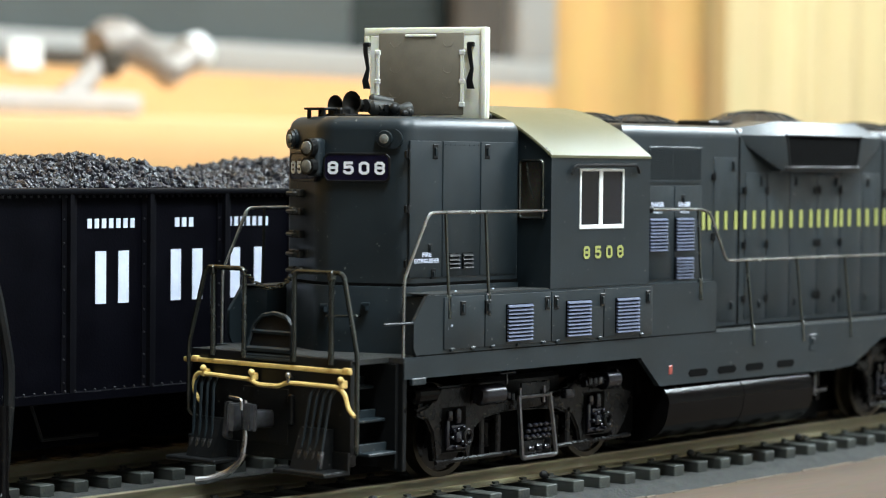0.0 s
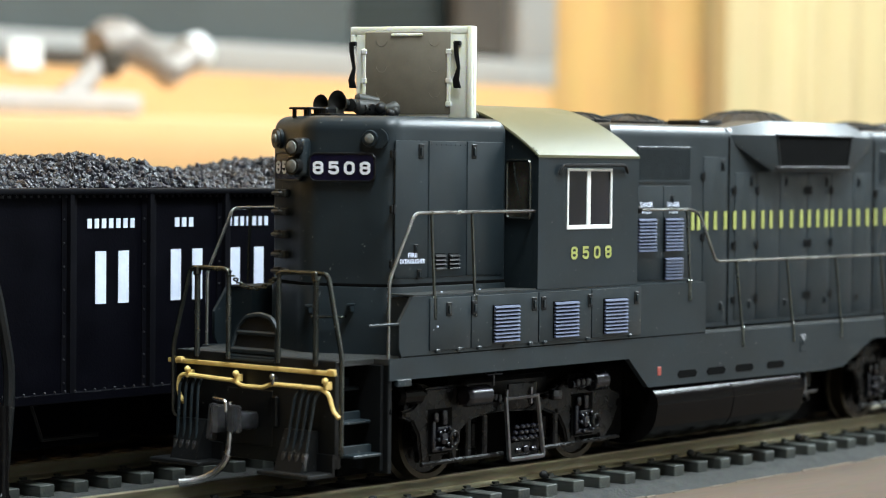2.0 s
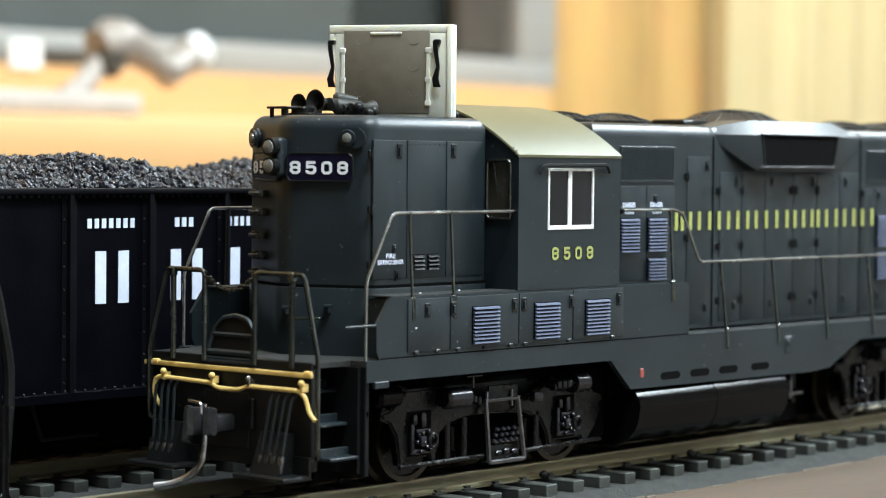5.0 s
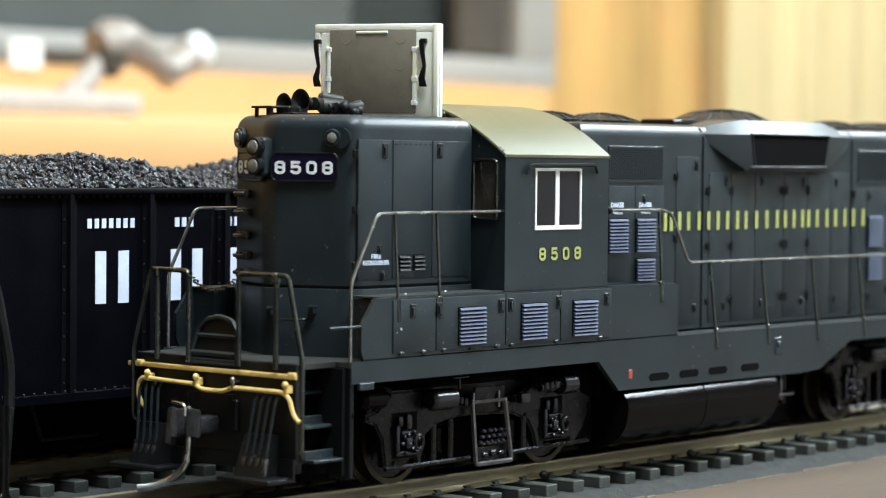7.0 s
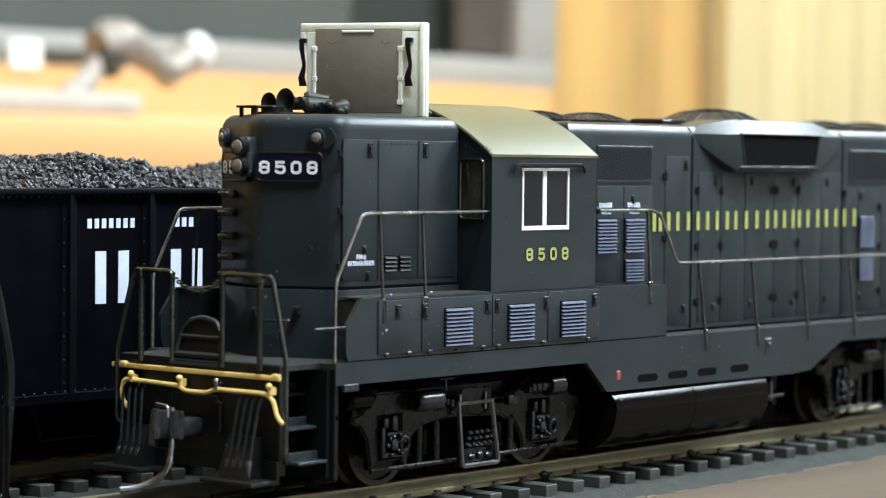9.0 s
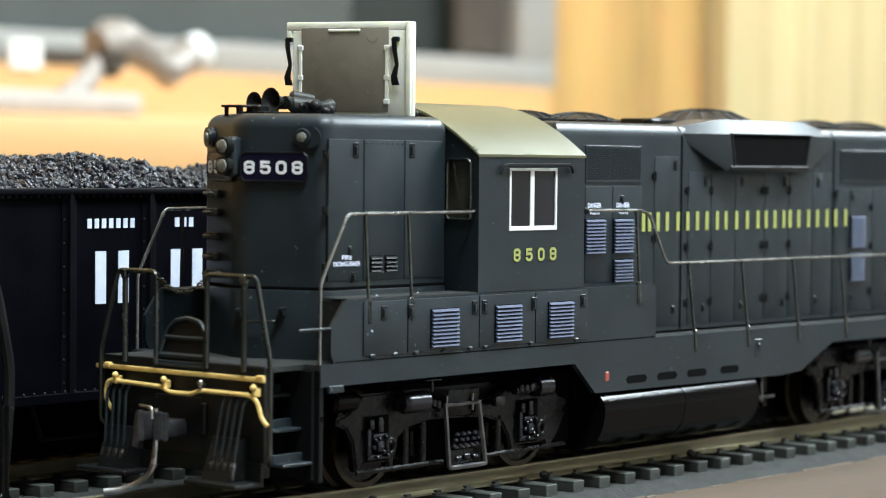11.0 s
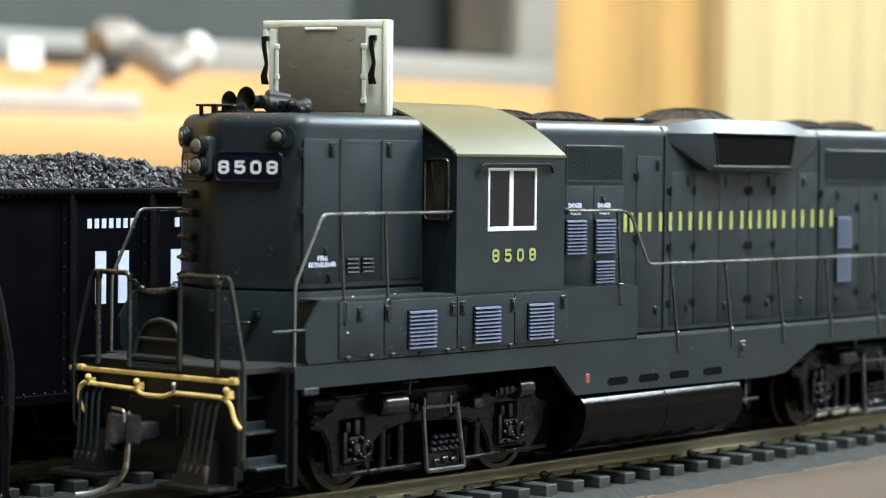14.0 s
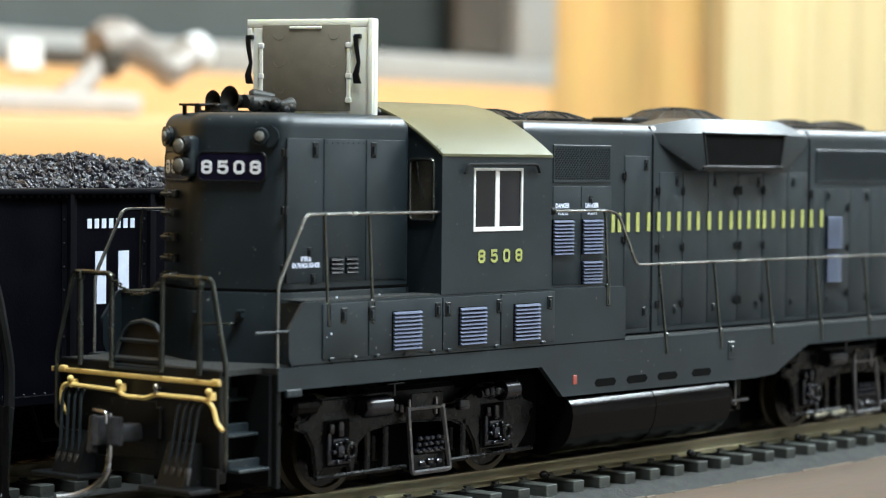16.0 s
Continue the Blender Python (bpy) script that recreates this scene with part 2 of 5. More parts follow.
def numeral(ch, origin, right, up, width, height, bold, material, parent, depth=0.05):
    """A block numeral with cut corners."""
    c, e = 0.26, bold / 2
    W, H = width - bold, height - bold
    eight = [(c, 0), (1 - c, 0), (1, 0.18), (1, 0.36), (0.86, 0.52), (1, 0.66), (1, 0.84), (1 - c, 1), (c, 1), (0, 0.84), (0, 0.66), (0.14, 0.52), (0, 0.36), (0, 0.18)]
    lines = {
        "8": [(eight, True), ([(0.14 + e / W, 0.52), (0.86 - e / W, 0.52)], False)],
        "0": [([(c, 0), (1 - c, 0), (1, 0.18), (1, 0.82), (1 - c, 1), (c, 1), (0, 0.82), (0, 0.18)], True)],
        "5": [([(1.05, 1), (0.06, 1), (0.06, 0.56), (1 - c, 0.62), (1, 0.45), (1, 0.18), (1 - c, 0), (c, 0), (0, 0.14), (0, 0.27)], False)],
    }[ch]
    bm = bmesh.new()
    for pts, closed in lines:
        stroke(bm, [(e + u * W, e + v * H) for u, v in pts], bold, closed)
    right, up, origin = Vector(right).normalized(), Vector(up).normalized(), Vector(origin)
    out = right.cross(up)
    for v in bm.verts:
        v.co = origin + right * v.co.x + up * v.co.y + out * depth
    r = bmesh.ops.extrude_face_region(bm, geom=bm.faces[:])
    for v in r["geom"]:
        if isinstance(v, bmesh.types.BMVert):
            v.co += out * 0.05
    return part("numeral", bm, material, parent, smooth=0)


# ---- the room ----
def room():
    wall = [("wall_south", (-4500, 2800, -1700, -1600, -950, 1450)), ("wall_west", (-4600, -4500, -1700, 1100, -950, 1450)), ("wall_east", (2800, 2900, -1700, 1100, -950, 1450))]
    for n, b in wall:
        bm = bmesh.new()
        box(bm, *b)
        # The west wall is out of view; its darkness is added to cut reflections.
        if n == "wall_west":
            tagged(part(n, bm, DARK_WALL), "unseen dark brown room wall, added to dim reflections", "wall", kind="structure")
        else:
            tagged(part(n, bm, PLASTER), "plain grey plastered room wall", "wall", kind="structure")
    bm = bmesh.new()
    box(bm, -4600, 2900, -1700, 1100, 1450, 1500)
    tagged(part("ceiling", bm, PLASTER), "plain grey ceiling", "ceiling", kind="structure")
    bm = bmesh.new()
    box(bm, -4600, 2900, -1700, 1100, -1000, -950)
    tagged(part("floor", bm, CARPET), "grey room floor", "floor", kind="structure")
    bm = bmesh.new()
    box(bm, -4600, 2900, 900, 1000, -950, 1450)
    tagged(part("wall_north", bm, PINE), "pine-panelled wall behind the layout", "wall", kind="structure")


room()


# ---- bench, roadbed and track ----
def bench():
    bm = bmesh.new()
    box(bm, -420, 1500, -75, 560, -24, -5.0, 1.5)
    top = tagged(part("benchtop", bm, BOARD), "brown wooden benchtop under the tracks", "bench", kind="structure")
    for x in (-380, 540, 1440):
        for y in (-40, 520):
            bm = bmesh.new()
            box(bm, x - 22, x + 22, y - 22, y + 22, -950, -24.2, 2)
            part("leg", bm, PINE, top)


bench()
# Broken pale strip: the light on the board's bevelled edge, laid in as colour.
bm = bmesh.new()
edge = random.Random(5)
x = -415.0
while x < 600:
    w = edge.uniform(1.0, 5.0)
    if edge.random() < 0.85:
        y, d = -19.75 + edge.uniform(-0.25, 0.2), edge.uniform(0.1, 0.32)
        box(bm, x, x + w, y - d, y + d * 0.5, -5.0, -4.85 + edge.uniform(-0.05, 0.12))
    x += w + 0.02
tagged(part("lit_board_edge", bm, EDGE_LIGHT), "pale strip painted for the lit cut edge beside the roadbed", "edge strip", kind="structure")


def track(y, name, label):
    t = thing(name, label, "track", kind="structure", group="parallel tracks")
    t.location = (0, y * MM, 0)
    bm = bmesh.new()
    prism(bm, [(-19.4, -4.996), (19.4, -4.996), (16.8, -3.75), (-16.8, -3.75)], "x", -415, 1490)
    part("roadbed", bm, BED, t, "grey cork roadbed strip")
    for s in (-1, 1):
        bm = bmesh.new()
        c = s * 8.65
        w = 0.42
        prism(bm, [(c - 1.2, -2.2), (c + 1.2, -2.2), (c + 1.2, -1.95), (c + 0.3, -1.6), (c + 0.28, -0.75), (c + w, -0.5), (c + w, -0.1), (c + w - 0.12, 0), (c - w + 0.12, 0), (c - w, -0.1), (c - w, -0.5), (c - 0.28, -0.75), (c - 0.3, -1.6), (c - 1.2, -1.95)], "x", -415, 1490)
        part("rail", bm, RAILM, t, "tarnished nickel-silver rail")
    bm = bmesh.new()
    box(bm, -1.25, 1.25, -15, 15, -3.8, -2.2, 0.12)
    for s in (-1, 1):
        box(bm, -1.0, 1.0, s * 8.65 - 1.8, s * 8.65 + 1.8, -2.22, -2.0)
        for k in (-1, 1):
            box(bm, -0.45, 0.45, s * 8.65 + k * 1.25 - 0.3, s * 8.65 + k * 1.25 + 0.3, -2.1, -1.65)
    first = part("tie", bm, TIE, t)
    first.location = (-63 * MM, 0, 0)
    for i in range(1, 92):
        shared("tie", first, t, -63 + 6.0 * i)
    if y == 0:
        for x in (31.2, 66.7, 96.5, -4.0, 130.0):
            bm = bmesh.new()
            bmesh.ops.create_icosphere(bm, subdivisions=2, radius=0.7, matrix=Matrix.Translation((x, -10.2, -1.6)) @ Matrix.Diagonal((1.3, 0.6, 0.8, 1)))
            part("spike", bm, SATIN, t, "dark brown track nail")
    return t


near_track = track(0, "track_front", "model track with dark plastic ties under the locomotive")
far_track = track(48, "track_back", "model track with dark plastic ties under the hopper")


# ---- the locomotive: x runs back from its leading axle, z up from the rail head ----
loco = thing("diesel_locomotive", "dark green model diesel locomotive with yellow pilot bar", "locomotive")
SIDE = -16.75       # cab and sill side
HOOD = 11.9         # half width of the hoods
MID = -1.0          # middle line of the hoods
TOP = 47.3
SLOPE = 0.445       # set-back of the end panels per unit of width
PANEL_R = Vector((SLOPE, -1, 0)).normalized()     # along the near end panel
PANEL_N = Vector((-1, -SLOPE, 0)).normalized()    # out of it


def nose_plan(g=0.0):
    far = 2 * MID + HOOD
    return [(-14.61 + SLOPE * (1.0 - MID) - g, MID - 1.0), (-9.3 - g * 0.5, -HOOD - g), (13.9, -HOOD - g), (13.9, far + g), (-9.3 - g * 0.5, far + g), (-14.61 + SLOPE * (1.0 - MID) - g, MID + 1.0)]


def on_panel(u, z, out=0.0):
    """A point on the near end panel: u across from the middle ridge."""
    return Vector((-14.61, 0, z)) + PANEL_R * u + PANEL_N * out


def rounded_plan(pts, r, n=4):
    """A closed outline with its corners rounded."""
    out = []
    k = len(pts)
    for i in range(k):
        a, b, c = (Vector((*pts[j % k], 0)) for j in (i - 1, i, i + 1))
        q = min(r, (a - b).length * 0.45, (c - b).length * 0.45)
        p, w = b + (a - b).normalized() * q, b + (c - b).normalized() * q
        out += [(p * (1 - u) ** 2 + b * 2 * u * (1 - u) + w * u ** 2).xy for u in (j / n for j in range(n + 1))]
    return out


def inset(pts, d):
    """A convex counter-clockwise outline moved inwards."""
    out = []
    k = len(pts)
    for i in range(k):
        a, b, c = pts[i - 1], pts[i], pts[(i + 1) % k]
        n1, n2 = (Vector((a.y - b.y, b.x - a.x)).normalized(), Vector((b.y - c.y, c.x - b.x)).normalized())
        m = (n1 + n2).normalized()
        out.append(b + m * d / max(0.4, m.dot(n1)))
    return out


def domed(bm, plan, z0, z1, r, seg=6):
    """A block on an outline with a rounded upper edge."""
    rings = [[bm.verts.new((*p, z0)) for p in plan]]
    for i in range(seg + 1):
        a = i / seg * math.pi / 2
        rings.append([bm.verts.new((*p, z1 - r + r * math.sin(a))) for p in inset(plan, r * (1 - math.cos(a)))])
    for q, w in zip(rings, rings[1:]):
        for k in range(len(q)):
            bm.faces.new((q[k], q[(k + 1) % len(q)], w[(k + 1) % len(q)], w[k]))
    bm.faces.new(rings[0][::-1])
    bm.faces.new(rings[-1])


def latch(parent, x, y, z, w=1.0, h=1.9):
    bm = bmesh.new()
    box(bm, x - w / 2, x + w / 2, y - 0.12, y + 0.3, z - h / 2, z + h / 2, 0.08)
    part("latch", bm, SATIN, parent)
    bm = bmesh.new()
    box(bm, x - w * 0.25, x + w * 0.1, y - 0.34, y - 0.1, z - h * 0.3, z + h * 0.25, 0.05)
    part("latch_handle", bm, GREEN, parent)


def hinge(parent, x, y, z):
    bm = bmesh.new()
    box(bm, x - 0.45, x + 0.45, y - 0.28, y + 0.2, z - 0.5, z + 0.5, 0.1)
    tube(bm, [(x, y - 0.28, z - 0.65), (x, y - 0.28, z + 0.65)], 0.17)
    part("hinge", bm, SATIN, parent)


def door(parent, x0, x1, y, z0, z1, thick=0.14, gap=0.14):
    bm = bmesh.new()
    box(bm, x0 + gap, x1 - gap, y - thick, y + 0.2, z0 + gap, z1 - gap, 0.09, 2)
    return part("door", bm, GREEN, parent)


def louvres(parent, x0, x1, y, z0, z1, n, material=None, label="pale blue louvred vent"):
    """A vent of slanting slats that stand proud of a dark backing."""
    bm = bmesh.new()
    box(bm, x0, x1, y - 0.16, y + 0.1, z0, z1)
    v = part("vent", bm, SEAM_SHADE, parent, label)
    p = (z1 - z0) / n
    bm = bmesh.new()
    prism(bm, [(y - 0.17, 0.1 * p), (y - 0.50, 0.12 * p), (y - 0.44, 0.42 * p), (y - 0.17, 0.80 * p)], "x", x0 + 0.08, x1 - 0.08)
    first = part("slat", bm, material or PALE, v)
    first.location = (0, 0, z0 * MM)
    for i in range(1, n):
        shared("slat", first, v, 0, 0, z0 + i * p)
    return v


def short_hood():
    bm = bmesh.new()
    domed(bm, rounded_plan(nose_plan(), 1.7, 5), 25.8, TOP, 1.9)
    hood = part("short_hood", bm, GREEN, loco, "tall dark green short hood with angled end")
    bm = bmesh.new()
    domed(bm, rounded_plan(nose_plan(0.25), 1.7, 5), 16.85, 25.45, 0.2, 2)
    part("hood_base", bm, GREEN, hood)
    # side doors and hinges
    d1 = door(hood, -9.3, -2.8, -HOOD, 26.4, 44.3)
    d2 = door(hood, -2.8, 4.9, -HOOD, 26.4, 44.3)
    bm = bmesh.new()
    for x in [-2.2 + 0.95 * k for k in range(8)]:
        for z in (43.7,):
            bmesh.ops.create_icosphere(bm, subdivisions=1, radius=0.12, matrix=Matrix.Translation((x, -HOOD - 0.15, z)))
    part("rivets", bm, GREEN, hood)
    d3 = door(hood, 4.9, 12.6, -HOOD, 26.4, 44.3)
    for z in (42.4, 35.4, 28.4):
        hinge(hood, -9.6, -HOOD, z)
    latch(hood, -4.3, -HOOD - 0.14, 42.8)
    latch(hood, 6.3, -HOOD - 0.14, 42.9)
    latch(hood, -4.5, -HOOD - 0.14, 27.0, 0.9, 1.3)
    latch(hood, -5.2, -HOOD - 0.14, 30.3, 0.8, 1.2)
    for x0 in (-1.6, 1.2):
        louvres(hood, x0, x0 + 2.2, -HOOD - 0.02, 27.5, 29.6, 4, SATIN, "small dark green vent")
    words("sign_lettering", "FIRE", (-6.75, -HOOD - 0.16, 29.2), (1, 0, 0), (0, 0, 1), 1.8, 0.6, WHITE, hood, fat=0.03)
    words("sign_lettering", "EXTINGUISHER", (-8.3, -HOOD - 0.16, 28.4), (1, 0, 0), (0, 0, 1), 4.9, 0.6, WHITE, hood, fat=0.03)
    # number boards on the two angled panels
    for s in (-1, 1):
        r = Vector((SLOPE, s, 0)).normalized()
        n = Vector((-1, s * SLOPE, 0)).normalized()
        o = Vector((-14.61, 0, 40.65)) if s < 0 else Vector((-14.61, 2 * MID, 40.65))
        bm = bmesh.new()
        w0, w1, h = 1.75, 10.55, 1.75
        m = Matrix((( r.x, n.x, 0, o.x), (r.y, n.y, 0, o.y), (0, 0, 1, o.z), (0, 0, 0, 1)))
        pl = [(w0 + 0.5, -h), (w1 - 0.5, -h), (w1, -h + 0.5), (w1, h - 0.5), (w1 - 0.5, h), (w0 + 0.5, h), (w0, h - 0.5), (w0, -h + 0.5)]
        prism(bm, pl, "y", 0.02, 0.42)
        bmesh.ops.transform(bm, matrix=m, verts=bm.verts)
        b = part("number_board", bm, NUMB, hood, "navy number board with white numerals")
        bm = bmesh.new()
        tube(bm, bend([(x, 0.35, z) for x, z in pl + pl[:2]], 0.2, 2), 0.16)
        bmesh.ops.transform(bm, matrix=m, verts=bm.verts)
        part("board_rim", bm, SATIN, b)
        right = r if s < 0 else -r
        a = o + n * 0.42 + r * (2.24 if s < 0 else 10.05) + Vector((0, 0, -0.90))
        for i, ch in enumerate("8508"):
            numeral(ch, a + right * (i * 2.11), right, (0, 0, 1), 1.42, 1.66, 0.36, NUMERAL, b)
        # class light beside the top corner
        c = o + r * 9.9 + Vector((0, 0, 3.7))
        bm = bmesh.new()
        pl = [(1.3 * math.cos(k * math.tau / 20 + 0.01) + (1.0 if math.cos(k * math.tau / 20 + 0.01) > 0 else 0), 1.3 * math.sin(k * math.tau / 20 + 0.01)) for k in range(20)]
        prism(bm, [(9.9 + u, 3.7 + v) for u, v in pl], "y", -0.4, 0.4)
        bmesh.ops.transform(bm, matrix=m, verts=bm.verts)
        tube(bm, [c + n * 0.3, c + n * 0.75], [1.15, 1.0], 20)
        cl = part("class_light", bm, GREEN, hood)
        bm = bmesh.new()
        tube(bm, [c + n * 0.7, c + n * 0.95, c + n * 1.1], [0.66, 0.58, 0.25], 14)
        part("lens", bm, LENS, cl, "clear glass lens")
    # headlights stacked on the ridge
    bm = bmesh.new()
    box(bm, -15.3, -13.4, MID - 0.45, MID + 1.75, 39.4, 44.4, 0.6, 3)
    hb = part("headlight_housing", bm, GREEN, hood)
    for z in (43.15, 40.75):
        bm = bmesh.new()
        tube(bm, [(-15.1, MID + 0.65, z), (-16.1, MID + 0.65, z)], 1.15, 20)
        hl = part("headlight", bm, SATIN, hood)
        bm = bmesh.new()
        tube(bm, [(-16.05, MID + 0.65, z), (-16.3, MID + 0.65, z), (-16.45, MID + 0.65, z)], [0.88, 0.8, 0.3], 18)
        part("lens", bm, LENS, hl, "clear headlight lens")
    # grab irons up the far end panel
    for z in (37.2, 34.8, 31.8, 29.2, 27.0):
        bm = bmesh.new()
        a, b = Vector((-12.3, 4.4, z)), Vector((-11.3, 6.6, z))
        n = Vector((-1, SLOPE, 0)).normalized()
        tube(bm, bend([a, a + n * 0.9, b + n * 0.9, b], 0.3, 3), 0.28)
        for c in (a, b):
            box(bm, c.x - 0.55, c.x + 0.4, c.y - 0.45, c.y + 0.45, z - 0.5, z + 0.5, 0.12)
        part("grab_iron", bm, HORN, hood)
    # cut lever brackets and lifting eyes low on the end
    for u, z in ((1.75, 22.4), (7.4, 22.7)):
        bm = bmesh.new()
        c = on_panel(u, z, 0.3)
        bmesh.ops.create_cube(bm, size=0.8, matrix=Matrix.Translation(c))
        tube(bm, [c, c + PANEL_N * 0.9 + Vector((0, 0, 0.5)), c + PANEL_N * 0.9 + PANEL_R * 0.9 + Vector((0, 0, 0.5))], 0.2)
        part("bracket", bm, GREEN, hood)
    bm = bmesh.new()
    a, b = on_panel(2.4, 21.5, 0.3), on_panel(6.7, 21.6, 0.3)
    tube(bm, bend([a, a + PANEL_N * 0.9, b + PANEL_N * 0.9, b], 0.3, 3), 0.2)
    part("grab_iron", bm, RAILING, hood)
    # a sunshade-like rim strip between hood and base
    bm = bmesh.new()
    domed(bm, rounded_plan(nose_plan(0.1), 1.7, 5), 25.4, 25.85, 0.05, 1)
    part("seam", bm, SEAM_SHADE, hood)


short_hood()


def roof_arc(y):
    """Height of the cab roof over its side."""
    k = min(1.0, abs(y) / 16.9)
    return 42.4 + 6.9 * (1 - k ** 1.9)


def cab():
    x0, x1 = 14.1, 36.6
    ys = [-16.75 + 33.5 * i / 24 for i in range(25)]
    wy0, wy1, wz0, wz1 = -15.4, -11.4, 34.0, 41.8      # front window
    c = new("cab")
    c.parent = loco
    # front and back walls, with a hole for the front window
    poly = [(-16.04, 24.6), (16.04, 24.6)] + [(y, roof_arc(y) - 0.3) for y in reversed(ys) if abs(y) < 16.05]
    bm = bmesh.new()
    prism(bm, poly, "x", x1 - 0.7, x1)
    part("rear_wall", bm, GREEN, c)
    bm = bmesh.new()
    prism(bm, [(-16.04, 24.6), (16.04, 24.6), (16.04, wz0), (-16.04, wz0)], "x", x0 + 0.05, x0 + 0.7)
    prism(bm, [(-16.04, wz0), (wy0, wz0), (wy0, roof_arc(wy0) - 0.3), (-16.04, roof_arc(16.04) - 0.3)], "x", x0 + 0.05, x0 + 0.7)
    prism(bm, [(wy0, wz1), (wy1, wz1), (wy1, roof_arc(wy1) - 0.3), (wy0, roof_arc(wy0) - 0.3)], "x", x0 + 0.05, x0 + 0.7)
    prism(bm, [(wy1, wz0), (16.04, wz0)] + [(y, roof_arc(y) - 0.3) for y in reversed([wy1] + [y for y in ys if wy1 < y < 16.05])], "x", x0 + 0.05, x0 + 0.7)
    part("front_wall", bm, GREEN, c)
    bm = bmesh.new()
    box(bm, x0 + 0.3, x0 + 0.5, wy0 - 0.2, wy1 + 0.2, wz0 - 0.2, wz1 + 0.2)
    fw = part("front_window", bm, GLASS2, c, "dark cab front window")
    bm = bmesh.new()
    tube(bm, bend([(x0 - 0.1, wy0, wz0), (x0 - 0.1, wy1, wz0), (x0 - 0.1, wy1, wz1), (x0 - 0.1, wy0, wz1), (x0 - 0.1, wy0, wz0), (x0 - 0.1, wy0 + 1, wz0)], 0.7, 3), 0.22)
    part("gasket", bm, RAILING, fw)
    bm = bmesh.new()
    tube(bm, [(x0 - 0.25, -12.7, wz1 - 0.4), (x0 - 0.25, -13.0, wz1 - 2.5), (x0 - 0.25, -13.9, wz0 + 2.6)], 0.14)
    part("wiper", bm, RAILING, fw)
    # side walls with the sliding window opening
    a0, a1, b0, b1 = 20.3, 30.45, 32.6, 40.75
    for s in (-1, 1):
        y0, y1 = (SIDE, SIDE + 0.7) if s < 0 else (16.05, 16.75)
        bm = bmesh.new()
        box(bm, x0 + 0.0, x1, y0, y1, 24.6, b0)
        box(bm, x0 + 0.0, x1, y0, y1, b1, 42.25)
        box(bm, x0 + 0.0, a0, y0, y1, b0, b1)
        box(bm, a1, x1, y0, y1, b0, b1)
        bmesh.ops.remove_doubles(bm, verts=bm.verts, dist=0.001)
        part("side_wall", bm, GREEN, c)
        yo = SIDE - 0.12 if s < 0 else 16.35
        fr = bmesh.new()
        t = 0.5
        for q in ((a0, a1, b0 - 0.1, b0 + t), (a0, a1, b1 - 0.36, b1), (a0, a0 + 0.38, b0 + t, b1 - 0.36), (a1 - 0.38, a1, b0 + t, b1 - 0.36)):
            box(fr, q[0], q[1], yo, yo + 0.5, q[2], q[3], 0.05)
        w = part("side_window", fr, WFRAME, c, "white-framed sliding cab window")
        fr = bmesh.new()
        box(fr, 24.75, 25.6, yo + 0.06, yo + 0.44, b0 + t, b1 - 0.36, 0.05)
        part("mullion", fr, WFRAME, w)
        for g0, g1 in ((a0 + 0.38, 24.75), (25.6, a1 - 0.38)):
            fr = bmesh.new()
            box(fr, g0, g1, yo + 0.22, yo + 0.32, b0 + t, b1 - 0.36)
            part("pane", fr, GLASS, w)
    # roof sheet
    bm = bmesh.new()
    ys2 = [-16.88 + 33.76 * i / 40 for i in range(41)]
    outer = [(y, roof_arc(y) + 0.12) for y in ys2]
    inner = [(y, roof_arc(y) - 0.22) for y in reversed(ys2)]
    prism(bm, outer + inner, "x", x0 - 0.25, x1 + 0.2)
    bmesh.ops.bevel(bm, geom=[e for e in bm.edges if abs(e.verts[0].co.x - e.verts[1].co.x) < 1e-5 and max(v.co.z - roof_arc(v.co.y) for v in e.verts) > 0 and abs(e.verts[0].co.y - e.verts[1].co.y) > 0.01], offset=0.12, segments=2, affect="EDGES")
    part("cab_roof", bm, ROOF_OLIVE, c, "arched olive-grey cab roof")
    bm = bmesh.new()
    for k in range(2):
        bmesh.ops.create_icosphere(bm, subdivisions=1, radius=0.13, matrix=Matrix.Translation((x0 + 0.2, -16.2 + 0.5 * k, roof_arc(16.2 - 0.5 * k) + 0.15)))
    part("rivets", bm, GREEN, c)
    # rain strip over the window
    bm = bmesh.new()
    tube(bm, bend([(18.1, SIDE - 0.35, 40.0), (18.7, SIDE - 0.5, 41.15), (32.9, SIDE - 0.5, 41.25), (33.6, SIDE - 0.35, 40.2)], 0.9, 4), 0.24)
    part("rain_strip", bm, SATIN, c)
    for i, ch in enumerate("8508"):
        numeral(ch, (21.25 + i * 2.56, SIDE - 0.02, 28.45), (1, 0, 0), (0, 0, 1), 1.42, 1.72, 0.34, DECAL, c)
    # handrail sockets
    bm = bmesh.new()
    for p in ((38.0, -15.9, 35.0),):
        bmesh.ops.create_icosphere(bm, subdivisions=2, radius=0.55, matrix=Matrix.Translation(p))
    part("socket", bm, SATIN, c)


cab()


